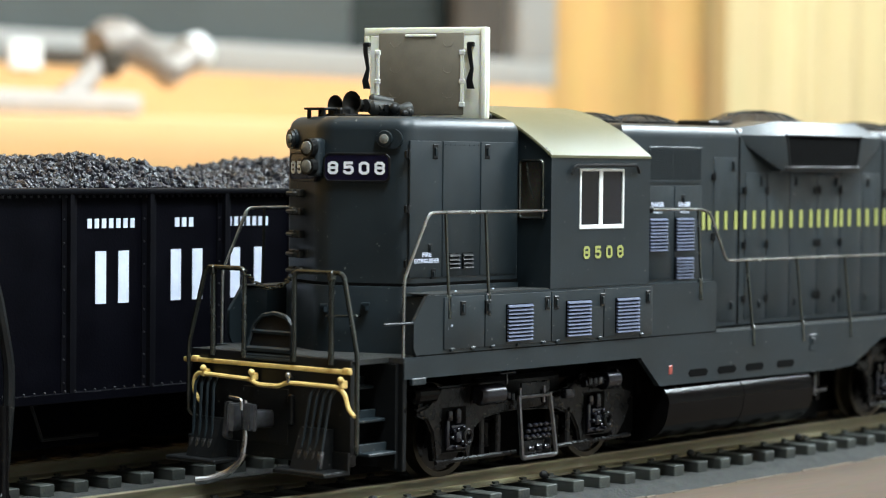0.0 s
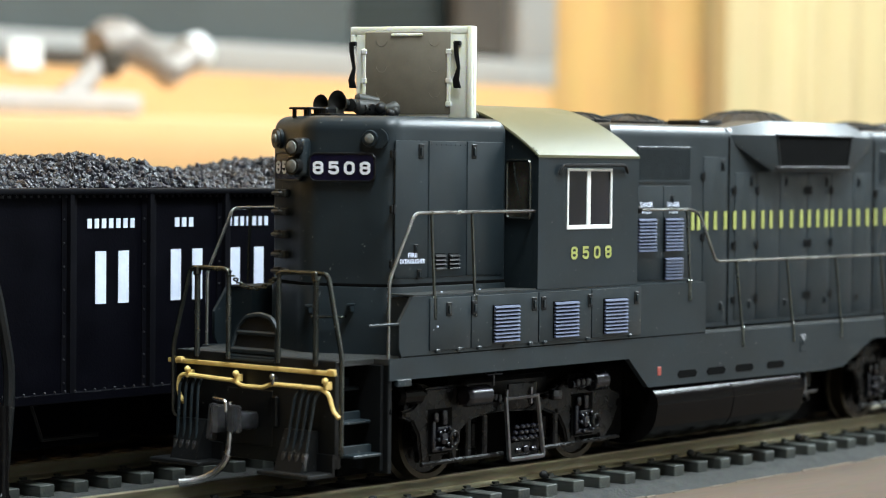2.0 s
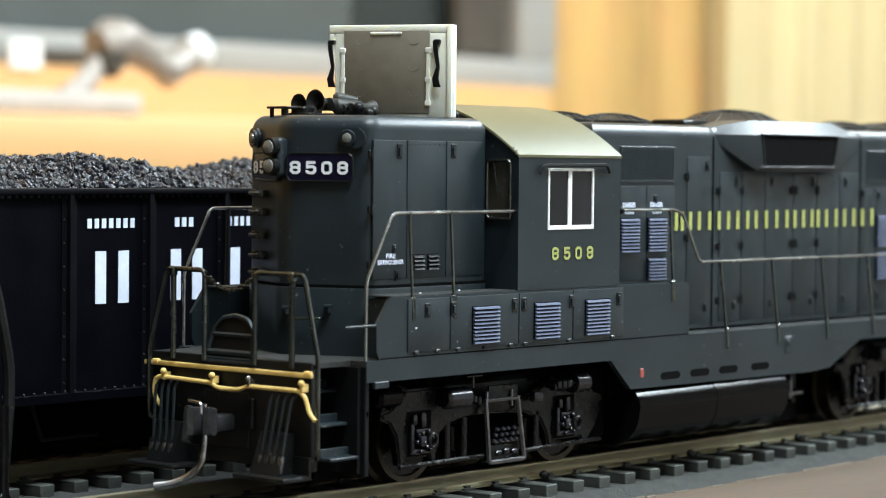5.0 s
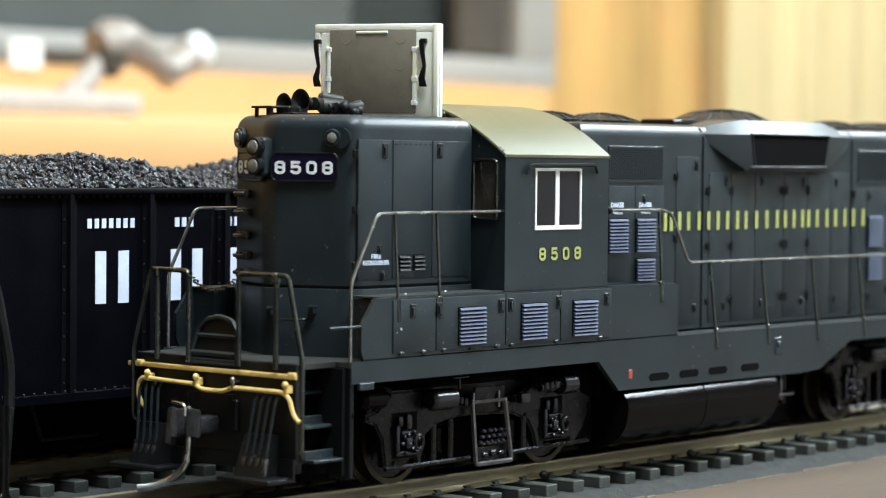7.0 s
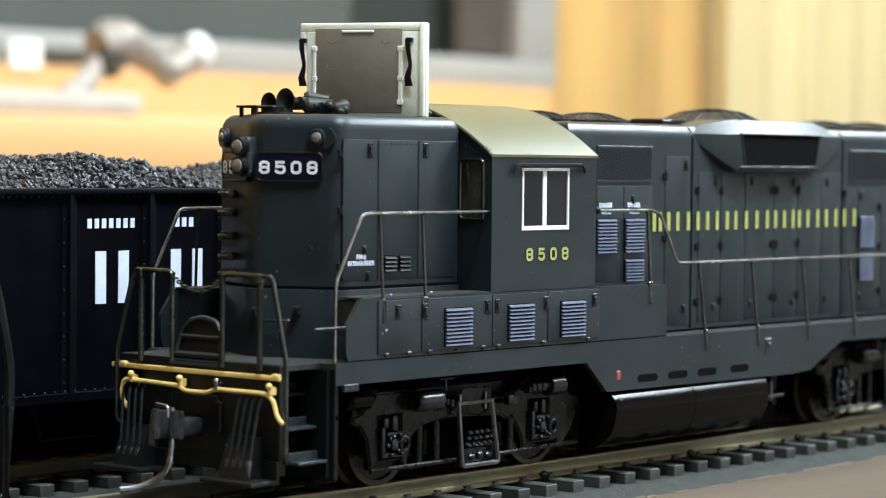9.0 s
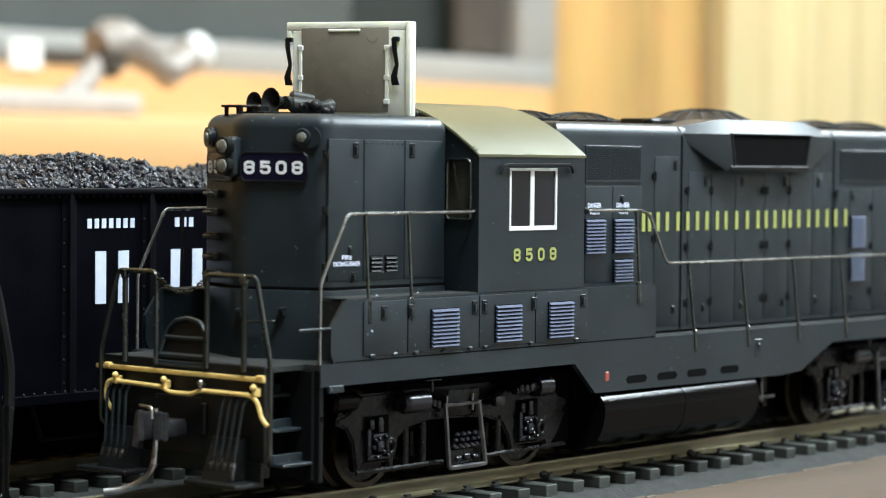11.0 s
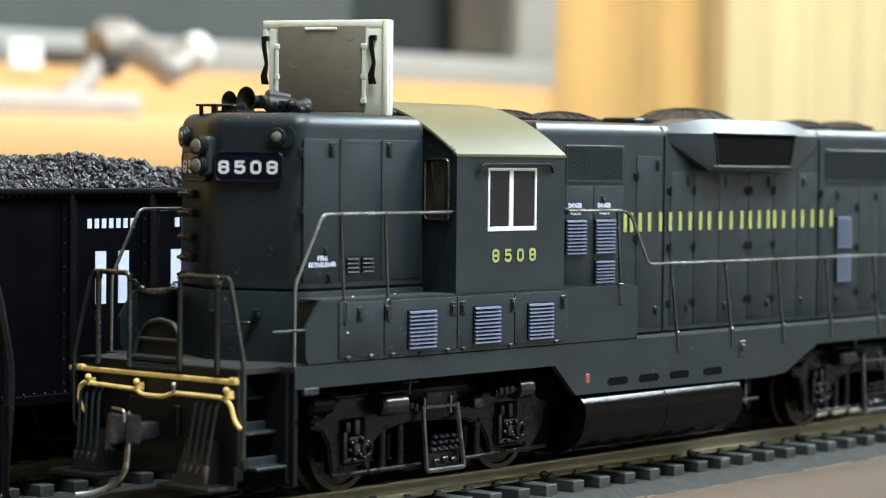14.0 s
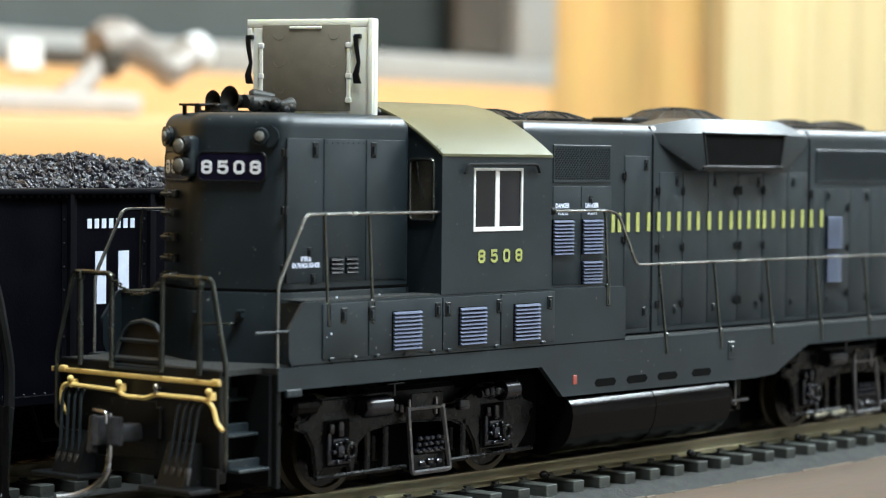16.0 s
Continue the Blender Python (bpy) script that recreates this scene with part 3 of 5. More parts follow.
def long_hood():
    x0, x1 = 36.6, 154.0
    bm = bmesh.new()
    _, _, fs = prism(bm, [(-HOOD, 17.2), (HOOD, 17.2), (HOOD, TOP), (-HOOD, TOP)], "x", x0, x1)
    es = [e for e in bm.edges if all(abs(v.co.z - TOP) < 1e-4 for v in e.verts)]
    bmesh.ops.bevel(bm, geom=es, offset=2.1, segments=5, profile=0.5, affect="EDGES")
    hood = part("long_hood", bm, GREEN, loco, "long dark green engine hood")
    y = -HOOD
    # vertical joints
    for x in (66.4, 108.6):
        bm = bmesh.new()
        prism(bm, [(-HOOD - 0.08, 17.3), (-HOOD - 0.08, TOP - 2.0), (-HOOD + 0.5, TOP - 0.55), (-HOOD + 2.1, TOP + 0.08), (HOOD - 2, TOP + 0.08), (HOOD - 2, 17.3)], "x", x - 0.18, x + 0.18)
        part("joint", bm, SEAM_SHADE, hood)
    # doors in rows
    row = [68.0, 74.0, 80.5, 88.5, 95.3, 102.2, 108.2]
    rear = [109.4, 113.3, 120.8, 127.2, 133.6, 140.4, 148.0]
    cells = [(43.0, 49.4, 24.6, 38.4), (49.4, 56.6, 24.6, 38.4), (59.5, 65.8, 17.8, 42.7)]
    cells += [(a, b, 17.8, 40.4) for a, b in zip(row, row[1:])] + [(a, b, 17.8, 37.9) for a, b in zip(rear, rear[1:])]
    for a, b, z0, z1 in cells:
        door(hood, a, b, y, z0, z1, thick=0.1, gap=0.11)
    for x, z in ((64.7, 41.3), (72.5, 39.0), (82.3, 39.0), (94.1, 38.9), (103.9, 38.9), (114.3, 36.7), (126.2, 36.6), (51.6, 36.2)):
        latch(hood, x, y - 0.1, z, 0.9, 1.6)
    for x in (64.5, 72.2, 82.2, 93.9, 103.6, 114.3, 126.0):
        latch(hood, x, y - 0.1, 20.2, 0.8, 1.3)
    for x in (67.8, 74.0, 87.9, 89.1, 95.4):
        for z in (37.6, 29.3, 21.1):
            hinge(hood, x, y - 0.04, z)
    for x, z in ((59.5, 39.7), (59.5, 30.7), (59.5, 21.0), (109.2, 37.0), (120.2, 34.8), (120.2, 28.4), (120.2, 21.1)):
        hinge(hood, x, y - 0.04, z)
    # radiator screens: openings painted black for their shade, behind a real diagonal mesh
    for a, b in ((43.2, 56.0), (110.8, 133.0)):
        bm = bmesh.new()
        box(bm, a, b, y - 0.06, y + 0.2, 39.2, 43.7)
        g = part("radiator_screen", bm, SEAM_SHADE, hood, "dark wire mesh radiator screen")
        bm = bmesh.new()
        w, h, p = b - a, 4.5, 0.62
        k = -h
        while k < w:
            for s in (0, 1):
                u0, u1 = max(0, k), min(w, k + h)
                if u1 - u0 > 0.15:
                    za, zb = u0 - k, u1 - k
                    if s:
                        za, zb = h - za, h - zb
                    tube(bm, [(a + u0, y - 0.14, 39.2 + za), (a + u1, y - 0.14, 39.2 + zb)], 0.09, 4)
            k += p
        part("wire_mesh", bm, GREEN, g)
        bm = bmesh.new()
        for q in ((a - 0.2, b + 0.2, 43.6, 44.0), (a - 0.2, b + 0.2, 38.75, 39.2), (a - 0.2, a + 0.1, 39.2, 43.6), (b - 0.1, b + 0.25, 39.2, 43.6), (a + (b - a) * 0.42 if b < 60 else a + 9.5, a + (b - a) * 0.42 + 0.3 if b < 60 else a + 9.8, 39.2, 43.6)):
            box(bm, q[0], q[1], y - 0.17, y + 0.1, q[2], q[3], 0.06)
        part("screen_frame", bm, GREEN, g)
    # louvred doors and the lettering on them
    louvres(hood, 42.9, 47.4, y - 0.12, 28.8, 33.7, 10)
    louvres(hood, 49.55, 54.1, y - 0.12, 28.8, 33.7, 10)
    louvres(hood, 49.6, 54.1, y - 0.12, 24.65, 27.9, 7)
    louvres(hood, 113.6, 118.0, y - 0.12, 28.3, 33.4, 10)
    louvres(hood, 113.6, 117.9, y - 0.12, 22.9, 27.4, 9)
    for x in (43.2, 49.9):
        words("sign_lettering", "DANGER", (x + 0.3, y - 0.17, 35.25), (1, 0, 0), (0, 0, 1), 3.1, 0.7, WHITE, hood, fat=0.045)
        words("sign_lettering", "VOLTS", (x + 0.7, y - 0.17, 34.3), (1, 0, 0), (0, 0, 1), 2.3, 0.55, WHITE, hood, fat=0.03)
    # the road name: plain yellow bars, two to a character
    for a, b in ((56.0, 59.0), (59.6, 63.4), (64.6, 68.6), (69.6, 73.6), (74.8, 78.6), (80.0, 84.4), (85.8, 89.6), (90.6, 94.6), (94.9, 98.9), (100.3, 104.4), (105.7, 107.3), (108.4, 112.9)):
        bm = bmesh.new()
        yy0, yy1 = y - 0.24, y - 0.1
        for c in [(a + b) / 2] if b - a < 2 else [a + 0.75, b - 0.75]:
            box(bm, c - 0.38, c + 0.38, yy0, yy1, 31.75, 34.5)
        part("lettering_bar", bm, DECAL, hood, "plain yellow bars in place of lettering")
    # dynamic brake blister
    for s in (-1, 1):
        bm = bmesh.new()
        ya, yb, yi = s * 13.3, s * 11.0, s * 9.0
        sec = []
        for x, o, zb, zt in ((66.9, -0.1, 45.0, TOP - 0.3), (75.2, 2.15, 40.55, TOP + 0.9), (98.2, 2.15, 40.55, TOP + 0.9), (108.2, -0.1, 44.4, TOP - 0.3)):
            o = s * (HOOD + o)
            sec.append([bm.verts.new(q) for q in ((x, o - s * 0.2, zb), (x, o, zb + 0.6), (x, o, 46.0), (x, o - s * 1.6, zt), (x, s * 7.0, zt + 0.05), (x, s * 7.0, zb))])
        for q, w in zip(sec, sec[1:]):
            for k in range(6):
                bm.faces.new((q[k], q[(k + 1) % 6], w[(k + 1) % 6], w[k]))
        bm.faces.new(sec[0])
        bm.faces.new(sec[-1])
        bmesh.ops.recalc_face_normals(bm, faces=bm.faces)
        bl = part("brake_blister", bm, GREEN, hood, "flared dark green dynamic brake blister", smooth=25)
        if s < 0:
            bm = bmesh.new()
            prism(bm, [(77.3, 41.4), (96.6, 41.4), (97.8, 45.95), (76.4, 45.95)], "y", -HOOD - 2.2, -HOOD - 1.7)
            part("grille", bm, SEAM_SHADE, bl, "dark intake grille")
            bm = bmesh.new()
            box(bm, 75.9, 98.3, -HOOD - 2.5, -HOOD - 1.2, 45.95, 46.25, 0.1)
            box(bm, 76.0, 97.4, -HOOD - 2.3, -HOOD - 1.2, 40.75, 41.35, 0.15)
            for a, b in ((76.4, 77.3), (97.8, 96.6)):
                k = 0.35 if a < 80 else -0.35
                prism(bm, [(a - k, 45.95), (a, 45.95), (b, 41.4), (b - k, 41.4)], "y", -HOOD - 2.3, -HOOD - 1.7)
            part("grille_frame", bm, SATIN, bl)
    # roof fans
    for x, yy, r in ((43.8, 0, 5.2), (56.6, 0, 5.6), (88.5, 0, 8.8), (121.0, 0, 5.2), (134.5, 0, 5.6)):
        bm = bmesh.new()
        d = 2.8 if r > 6 else 1.6
        tube(bm, [(x, yy, TOP - 0.2), (x, yy, TOP + 0.5), (x, yy, TOP + 0.65), (x, yy, TOP + d * 0.78), (x, yy, TOP + d * 0.9)], [r, r, r * 0.94, r * 0.5, r * 0.2], 32)
        f = part("roof_fan", bm, SATIN, hood, "round dark roof fan")
        for k in range(20):
            a = k * math.tau / 20
            bm = bmesh.new()
            tube(bm, [(x + r * 0.2 * math.cos(a), yy + r * 0.2 * math.sin(a), TOP + d), (x + r * 0.55 * math.cos(a), yy + r * 0.55 * math.sin(a), TOP + d * 0.85), (x + r * math.cos(a), yy + r * math.sin(a), TOP + 0.6)], 0.10, 5)
            part("fan_rib", bm, GREEN, f)
        bm = bmesh.new()
        tube(bm, [(x, yy, TOP + d * 0.7), (x, yy, TOP + d + 0.1)], r * 0.22, 14)
        part("hub", bm, GREEN, f)
    bm = bmesh.new()
    box(bm, 72.0, 77.0, -3.6, 3.6, TOP - 0.1, TOP + 1.1, 0.3, 2)
    part("exhaust_stack", bm, SATIN, hood)
    bm = bmesh.new()
    box(bm, 68.5, 71.0, -5.0, -3.0, TOP - 0.1, TOP + 0.9, 0.2)
    part("roof_hatch", bm, SATIN, hood)


long_hood()


def under():
    # deck and side sills
    bm = bmesh.new()
    box(bm, -15.4, 156.0, -16.6, 16.6, 16.2, 16.85)
    box(bm, -22.2, -15.4, -14.2, 14.2, 16.2, 16.85)
    part("walkway", bm, DECK, loco, "gritty grey walkway deck")
    for s in (-1, 1):
        bm = bmesh.new()
        q = [(-15.3, 14.2), (34.9, 14.2), (39.6, 9.9), (86.5, 9.6), (92.0, 9.9), (96.5, 11.9), (101.2, 13.9), (156.0, 13.9), (156.0, 16.9), (-15.3, 16.9)]
        ya, yb = (s * 16.75, s * 15.9)
        prism(bm, q, "y", ya, yb)
        sill = part("side_sill", bm, GREEN, loco)
        bm = bmesh.new()
        box(bm, 35.5, 99.0, min(s * 16.765, s * 16.6), max(s * 16.765, s * 16.6), 13.98, 14.15)
        part("sill_edge", bm, GREEN, sill)
        if s < 0:
            for a in (46.6, 54.0, 61.4, 69.9):
                # Black plates, slightly proud, painted as the shade inside the slots.
                bm = bmesh.new()
                pts = [(a + 0.55, 10.75), (a + 4.5, 10.75), (a + 5.05, 11.3), (a + 4.5, 11.85), (a + 0.55, 11.85), (a, 11.3)]
                prism(bm, pts, "y", SIDE - 0.05, SIDE + 0.3)
                part("slot", bm, SEAM_SHADE, sill, "dark oval slot")
            bm = bmesh.new()
            box(bm, 41.75, 42.65, SIDE - 0.1, SIDE + 0.1, 11.4, 12.7, 0.08)
            part("fuel_gauge", bm, RED, sill, "small red fuel mark")
            bm = bmesh.new()
            box(bm, -14.2, -11.5, SIDE - 0.4, SIDE + 0.2, 13.4, 14.3, 0.1)
            part("jacking_pad", bm, GREEN, sill)
            bm = bmesh.new()
            box(bm, 79.2, 81.0, SIDE - 0.12, SIDE + 0.2, 12.8, 15.4, 0.1)
            box(bm, 79.7, 80.5, SIDE - 0.32, SIDE + 0.2, 13.9, 14.8, 0.1)
            part("filler_box", bm, GREEN, sill)
        # battery boxes beside the short hood
        bm = bmesh.new()
        q = [(-12.9, 16.9), (53.7, 16.9), (53.7, 24.0), (53.3, 24.4), (36.6, 24.55), (-11.0, 24.55), (-13.5, 21.3), (-13.5, 18.0)]
        prism(bm, q, "y", s * 16.70, s * 16.2)
        bb = part("battery_box", bm, GREEN, loco)
        bm = bmesh.new()
        box(bm, -10.4, 53.5, min(s * 16.19, s * 12.3), max(s * 16.19, s * 12.3), 16.9, 24.3)
        part("box_body", bm, GREEN, bb)
        bm = bmesh.new()
        box(bm, -10.6, 14.0, min(s * 16.6, s * 12.2), max(s * 16.6, s * 12.2), 24.56, 24.72)
        part("grit_top", bm, DECK, bb)
        bm = bmesh.new()
        box(bm, -12.8, 53.6, min(s * 16.73, s * 16.4), max(s * 16.73, s * 16.4), 16.95, 17.12)
        part("seam", bm, SEAM_SHADE, bb)
        if s < 0:
            for a, b in ((-7.9, 0.3), (0.3, 14.3), (14.3, 26.0), (26.0, 37.6)):
                bm = bmesh.new()
                box(bm, a + 0.1, b - 0.1, -16.88, -16.5, 17.55, 24.25, 0.08, 2)
                part("door", bm, GREEN, bb)
            for x in (-4.2, 0.9, 13.3, 15.3, 25.6, 36.3):
                latch(bb, x, -16.9, 22.75, 1.05, 1.8)
            for a in (4.6, 17.4, 28.6):
                louvres(bb, a, a + 5.35, -16.88, 18.0, 22.9, 10)
            for x in (-6.2, -2.0, 2.0, 7.3, 12.6, 15.7, 25.2, 35.0):
                bm = bmesh.new()
                box(bm, x - 0.42, x + 0.42, -17.02, -16.6, 17.25, 17.75, 0.12)
                part("hinge", bm, GREEN, bb)
            bm = bmesh.new()
            tube(bm, [(-19.0, -16.5, 21.2), (-13.4, -16.5, 21.2)], 0.18)
            part("grab_iron", bm, GREEN, bb)
    for x, y, z in ((-3.0, -14.6, 24.75), (-6.4, -16.92, 20.6), (-7.1, -16.75, 20.2), (6.0, -13.5, 24.75)):
        bm = bmesh.new()
        bmesh.ops.create_icosphere(bm, subdivisions=1, radius=0.17, matrix=Matrix.Translation((x, y, z)))
        part("paint_chip", bm, WHITE, loco, "tiny white paint chip")
    # fuel tank and air reservoirs
    bm = bmesh.new()
    sec = [tuple(p) for p in rounded_plan([(-16.9, 3.9), (-13.6, 1.5), (13.6, 1.5), (16.9, 3.9), (17.6, 8.1), (15.9, 10.1), (-15.9, 10.1), (-17.6, 8.1)], 2.2, 7)]
    prism(bm, sec, "x", 41.0, 79.5)
    tank = part("fuel_tank", bm, BLACK, loco, "glossy black fuel tank")
    bm = bmesh.new()
    prism(bm, [(y * 1.004, 5.8 + (z - 5.8) * 1.01) for y, z in sec], "x", 60.3, 60.6)
    part("tank_band", bm, BLACK, tank)
    # Black blocks added to fill the deep shade under the deck and behind the trucks.
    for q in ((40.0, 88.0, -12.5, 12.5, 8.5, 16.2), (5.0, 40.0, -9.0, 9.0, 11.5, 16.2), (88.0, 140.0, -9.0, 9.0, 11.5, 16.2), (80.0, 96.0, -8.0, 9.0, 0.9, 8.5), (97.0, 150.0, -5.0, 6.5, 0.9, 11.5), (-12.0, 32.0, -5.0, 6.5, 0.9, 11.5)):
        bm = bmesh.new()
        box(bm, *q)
        part("underframe_shade", bm, SEAM_SHADE, loco)
    bm = bmesh.new()
    tube(bm, [(80.5, -11.5, 6.2), (81.2, -11.5, 6.2), (87.5, -11.5, 6.2), (88.2, -11.5, 6.2)], [1.4, 2.1, 2.1, 1.4], 16)
    box(bm, 83.3, 84.3, -13.2, -9.8, 6.0, 9.8)
    box(bm, 86.3, 87.4, -13.6, -10.8, 4.6, 9.8)
    tube(bm, [(80.6, -13.6, 6.4), (89.5, -13.6, 6.4)], 0.3)
    res = part("air_reservoir", bm, BLACK, loco, "small black air reservoir")
    bm = bmesh.new()
    tube(bm, [(81.5, -14.0, 6.1), (88.6, -14.0, 6.1)], 0.26, 8)
    tube(bm, bend([(85.2, -14.0, 5.4), (85.2, -14.0, 8.4), (86.0, -13.2, 9.6)], 0.8, 4), 0.3, 8)
    part("pipe", bm, DSTEEL, res, "dull metal air pipe")
    # Added black block: only a shaded gap ahead of the tank, no real box.
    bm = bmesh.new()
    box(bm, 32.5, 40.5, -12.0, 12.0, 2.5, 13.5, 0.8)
    part("gap_shade_block", bm, SEAM_SHADE, loco)


under()


def front_end():
    xf = -22.4
    bm = bmesh.new()
    box(bm, xf, xf + 1.2, -14.2, 14.2, 3.6, 16.9, 0.25, 2)
    box(bm, xf + 1.2, -15.96, -9.6, -8.8, 4.0, 16.1)
    box(bm, xf + 1.2, -15.96, 8.8, 9.6, 4.0, 16.1)
    pilot = part("pilot", bm, SATIN, loco, "black front pilot plate")
    bm = bmesh.new()
    box(bm, -15.95, -15.4, -15.85, 15.85, 3.0, 16.1)
    part("rear_plate", bm, SHADE, pilot)
    bm = bmesh.new()
    box(bm, xf - 0.15, xf + 0.05, -3.6, 4.4, 5.5, 12.6, 0.1)
    box(bm, xf - 0.5, xf + 0.1, -4.6, -3.6, 8.0, 12.0, 0.2)
    part("draft_gear_pocket", bm, SATIN, pilot)
    # footboards and their hangers
    for s in (-1, 1):
        bm = bmesh.new()
        ya, yb = sorted((s * 14.2, s * 5.2))
        box(bm, xf - 4.6, xf - 0.2, ya, yb, 2.6, 3.2, 0.15)
        box(bm, xf - 0.4, xf, ya, yb, 2.6, 5.4)
        f = part("footboard", bm, SATIN, pilot)
        bm = bmesh.new()
        prism(bm, [(xf - 0.2, 8.2), (xf - 0.2, 3.1), (xf - 3.4, 3.1), (xf - 1.4, 8.2)], "y", s * 7.0, s * 11.6)
        part("hanger", bm, SATIN, f)
        # multiple-unit hoses
        for k in range(4):
            bm = bmesh.new()
            y = s * (8.0 + 1.15 * k)
            tube(bm, bend([(xf - 0.4, y + s * 0.9, 13.4), (xf - 1.3, y + s * 0.6, 12.4), (xf - 2.2, y, 5.6), (xf - 2.5, y, 3.6)], 1.2, 4), 0.21)
            h = part("air_hose", bm, GREEN, pilot, "thin dark air hose")
            bm = bmesh.new()
            tube(bm, [(xf - 2.25, y, 5.5), (xf - 2.45, y, 4.6), (xf - 2.55, y, 3.4)], [0.42, 0.45, 0.3], 8)
            bmesh.ops.create_icosphere(bm, subdivisions=1, radius=0.5, matrix=Matrix.Translation((xf - 2.4, y, 5.0)))
            part("hose_coupling", bm, DSTEEL, h)
        # step well: side plates and four treads
        w = new("step_well")
        w.parent = loco
        bm = bmesh.new()
        ya, yb = sorted((s * 16.6, s * 13.0))
        box(bm, -15.35, -14.6, ya, yb, 2.6, 16.2, 0.1)
        part("side_plate", bm, SHADE, w)
        for z, o in ((4.9, 16.2), (8.9, 14.3), (12.9, 12.4)):
            ya, yb = sorted((s * o, s * (o - 2.6)))
            bm = bmesh.new()
            box(bm, xf + 1.3, -15.97, ya, yb, z, z + 0.4, 0.1)
            ya, yb = sorted((s * (o - 1.7), s * (o - 2.2)))
            box(bm, xf + 1.3, -15.97, ya, yb, z + 0.3, z + 1.4, 0.1)
            part("step", bm, GREEN, w)
    # yellow bar across the end, with stops
    bm = bmesh.new()
    box(bm, xf - 0.6, xf - 0.1, -14.6, 15.1, 15.1, 15.7, 0.12, 2)
    bar = part("pilot_bar", bm, YELLOW, loco, "yellow painted bar across the pilot")
    for y in (-14.0, 12.9):
        bm = bmesh.new()
        box(bm, xf - 0.75, xf, y - 0.5, y + 0.6, 15.2, 15.95, 0.2, 2)
        part("stop", bm, YELLOW, bar)
    # uncoupling lever below it
    x = xf - 1.1
    bm = bmesh.new()
    tube(bm, bend([(x, 11.4, 10.1), (x, 12.6, 11.5), (x, 12.3, 13.8), (x, 2.2, 13.55), (x - 0.1, 0.9, 13.0), (x - 0.1, -2.9, 13.0), (x, -4.3, 13.55), (x, -12.9, 13.55), (x, -14.2, 12.9), (x, -14.9, 10.9), (x, -15.9, 10.1)], 1.1, 5), 0.29, 8)
    lever = part("uncoupling_lever", bm, YELLOW, loco, "yellow bent uncoupling lever")
    for y, m in ((10.6, YELLOW), (1.8, YELLOW), (-4.7, STEEL), (-13.7, YELLOW)):
        bm = bmesh.new()
        bmesh.ops.create_icosphere(bm, subdivisions=2, radius=0.44, matrix=Matrix.Translation((x - 0.2, y, 14.5)))
        box(bm, x - 0.3, x + 0.9, y - 0.28, y + 0.28, 13.4, 14.4, 0.12)
        part("eyelet", bm, m, lever)
    # knuckle coupler and its curved pin
    bm = bmesh.new()
    box(bm, -26.4, xf, -1.2, 1.2, 7.6, 9.8, 0.3, 2)
    prism(bm, [(-28.6, 1.1), (-28.2, 1.9), (-26.8, 2.0), (-25.9, 1.0), (-25.9, -1.5), (-26.6, -2.0), (-27.0, -1.5), (-26.6, -0.7), (-26.7, 0.4), (-28.0, 0.6)], "z", 7.4, 10.8)
    prism(bm, [(-28.1, -1.2), (-27.5, -0.5), (-26.8, -0.8), (-27.0, -1.9), (-27.8, -2.0)], "z", 7.6, 11.0)
    prism(bm, [(-28.7, 6.6), (-28.2, 11.0), (-27.2, 11.0), (-27.4, 6.2)], "y", 1.2, 2.1)
    bmesh.ops.bevel(bm, geom=[e for e in bm.edges if e.calc_face_angle(0) > 0.8], offset=0.15, segments=2, affect="EDGES", clamp_overlap=True)
    cp = part("coupler", bm, COUPL, loco, "dark metal knuckle coupler", smooth=30)
    bm = bmesh.new()
    tube(bm, bend([(-28.4, -1.2, 10.2), (-28.4, -1.2, 11.55), (-28.2, 1.2, 11.7)], 0.4, 3), 0.2)
    part("spring", bm, STEEL, cp)
    bm = bmesh.new()
    tube(bm, bend([(-27.6, -1.1, 11.4), (-27.6, -1.1, 6.4), (-27.9, -0.9, 3.9), (-29.2, 0.3, 2.2), (-31.0, 1.8, 1.4), (-32.4, 2.9, 1.3)], 3.2, 6), [0.34] * 2 + [0.42] * 6 + [0.5] * 30, 10)
    part("trip_pin", bm, STEEL, cp, "curved bright steel pin")
    # end handrails, one each side of the gap
    for s, e0 in ((1, 3.9), (-1, -5.0)):
        bm = bmesh.new()
        o = 10.9 if s > 0 else -13.4
        k = 14.0 if s > 0 else -15.8
        low = 8.6 if s > 0 else 6.0
        tube(bm, bend([(xf - 0.6, e0, 16.2), (xf - 0.6, e0, 27.6), (xf - 0.6, o, 27.6), (xf - 0.6, k, 17.6), (xf - 0.6, k, low), (xf + 0.3, k - s * 0.9, low - 0.7)], 0.9, 4), 0.33, 8)
        r = part("end_handrail", bm, RAILING, loco, "dark wire end handrail")
        bm = bmesh.new()
        q = 9.6 if s > 0 else -11.4
        tube(bm, [(xf - 0.6, q, 16.2), (xf - 0.6, q, 27.4)], 0.38, 8)
        box(bm, xf - 1.1, xf - 0.2, q - 0.5, q + 0.5, 26.6, 27.9, 0.2)
        part("stanchion", bm, RAILING, r)
    # chain between them
    bm = bmesh.new()
    for i in range(15):
        u = i / 14
        y, z = 3.9 - 8.9 * u, 27.3 - 2.0 * 4 * u * (1 - u)
        a = 0.32
        ring = [(xf - 0.6 + (a * 0.6 * math.sin(t) if i % 2 else 0), y + a * 1.35 * math.cos(t), z + (0 if i % 2 else a * 0.6 * math.sin(t))) for t in [k * math.tau / 8 for k in range(9)]]
        tube(bm, ring, 0.13, 5, caps=False)
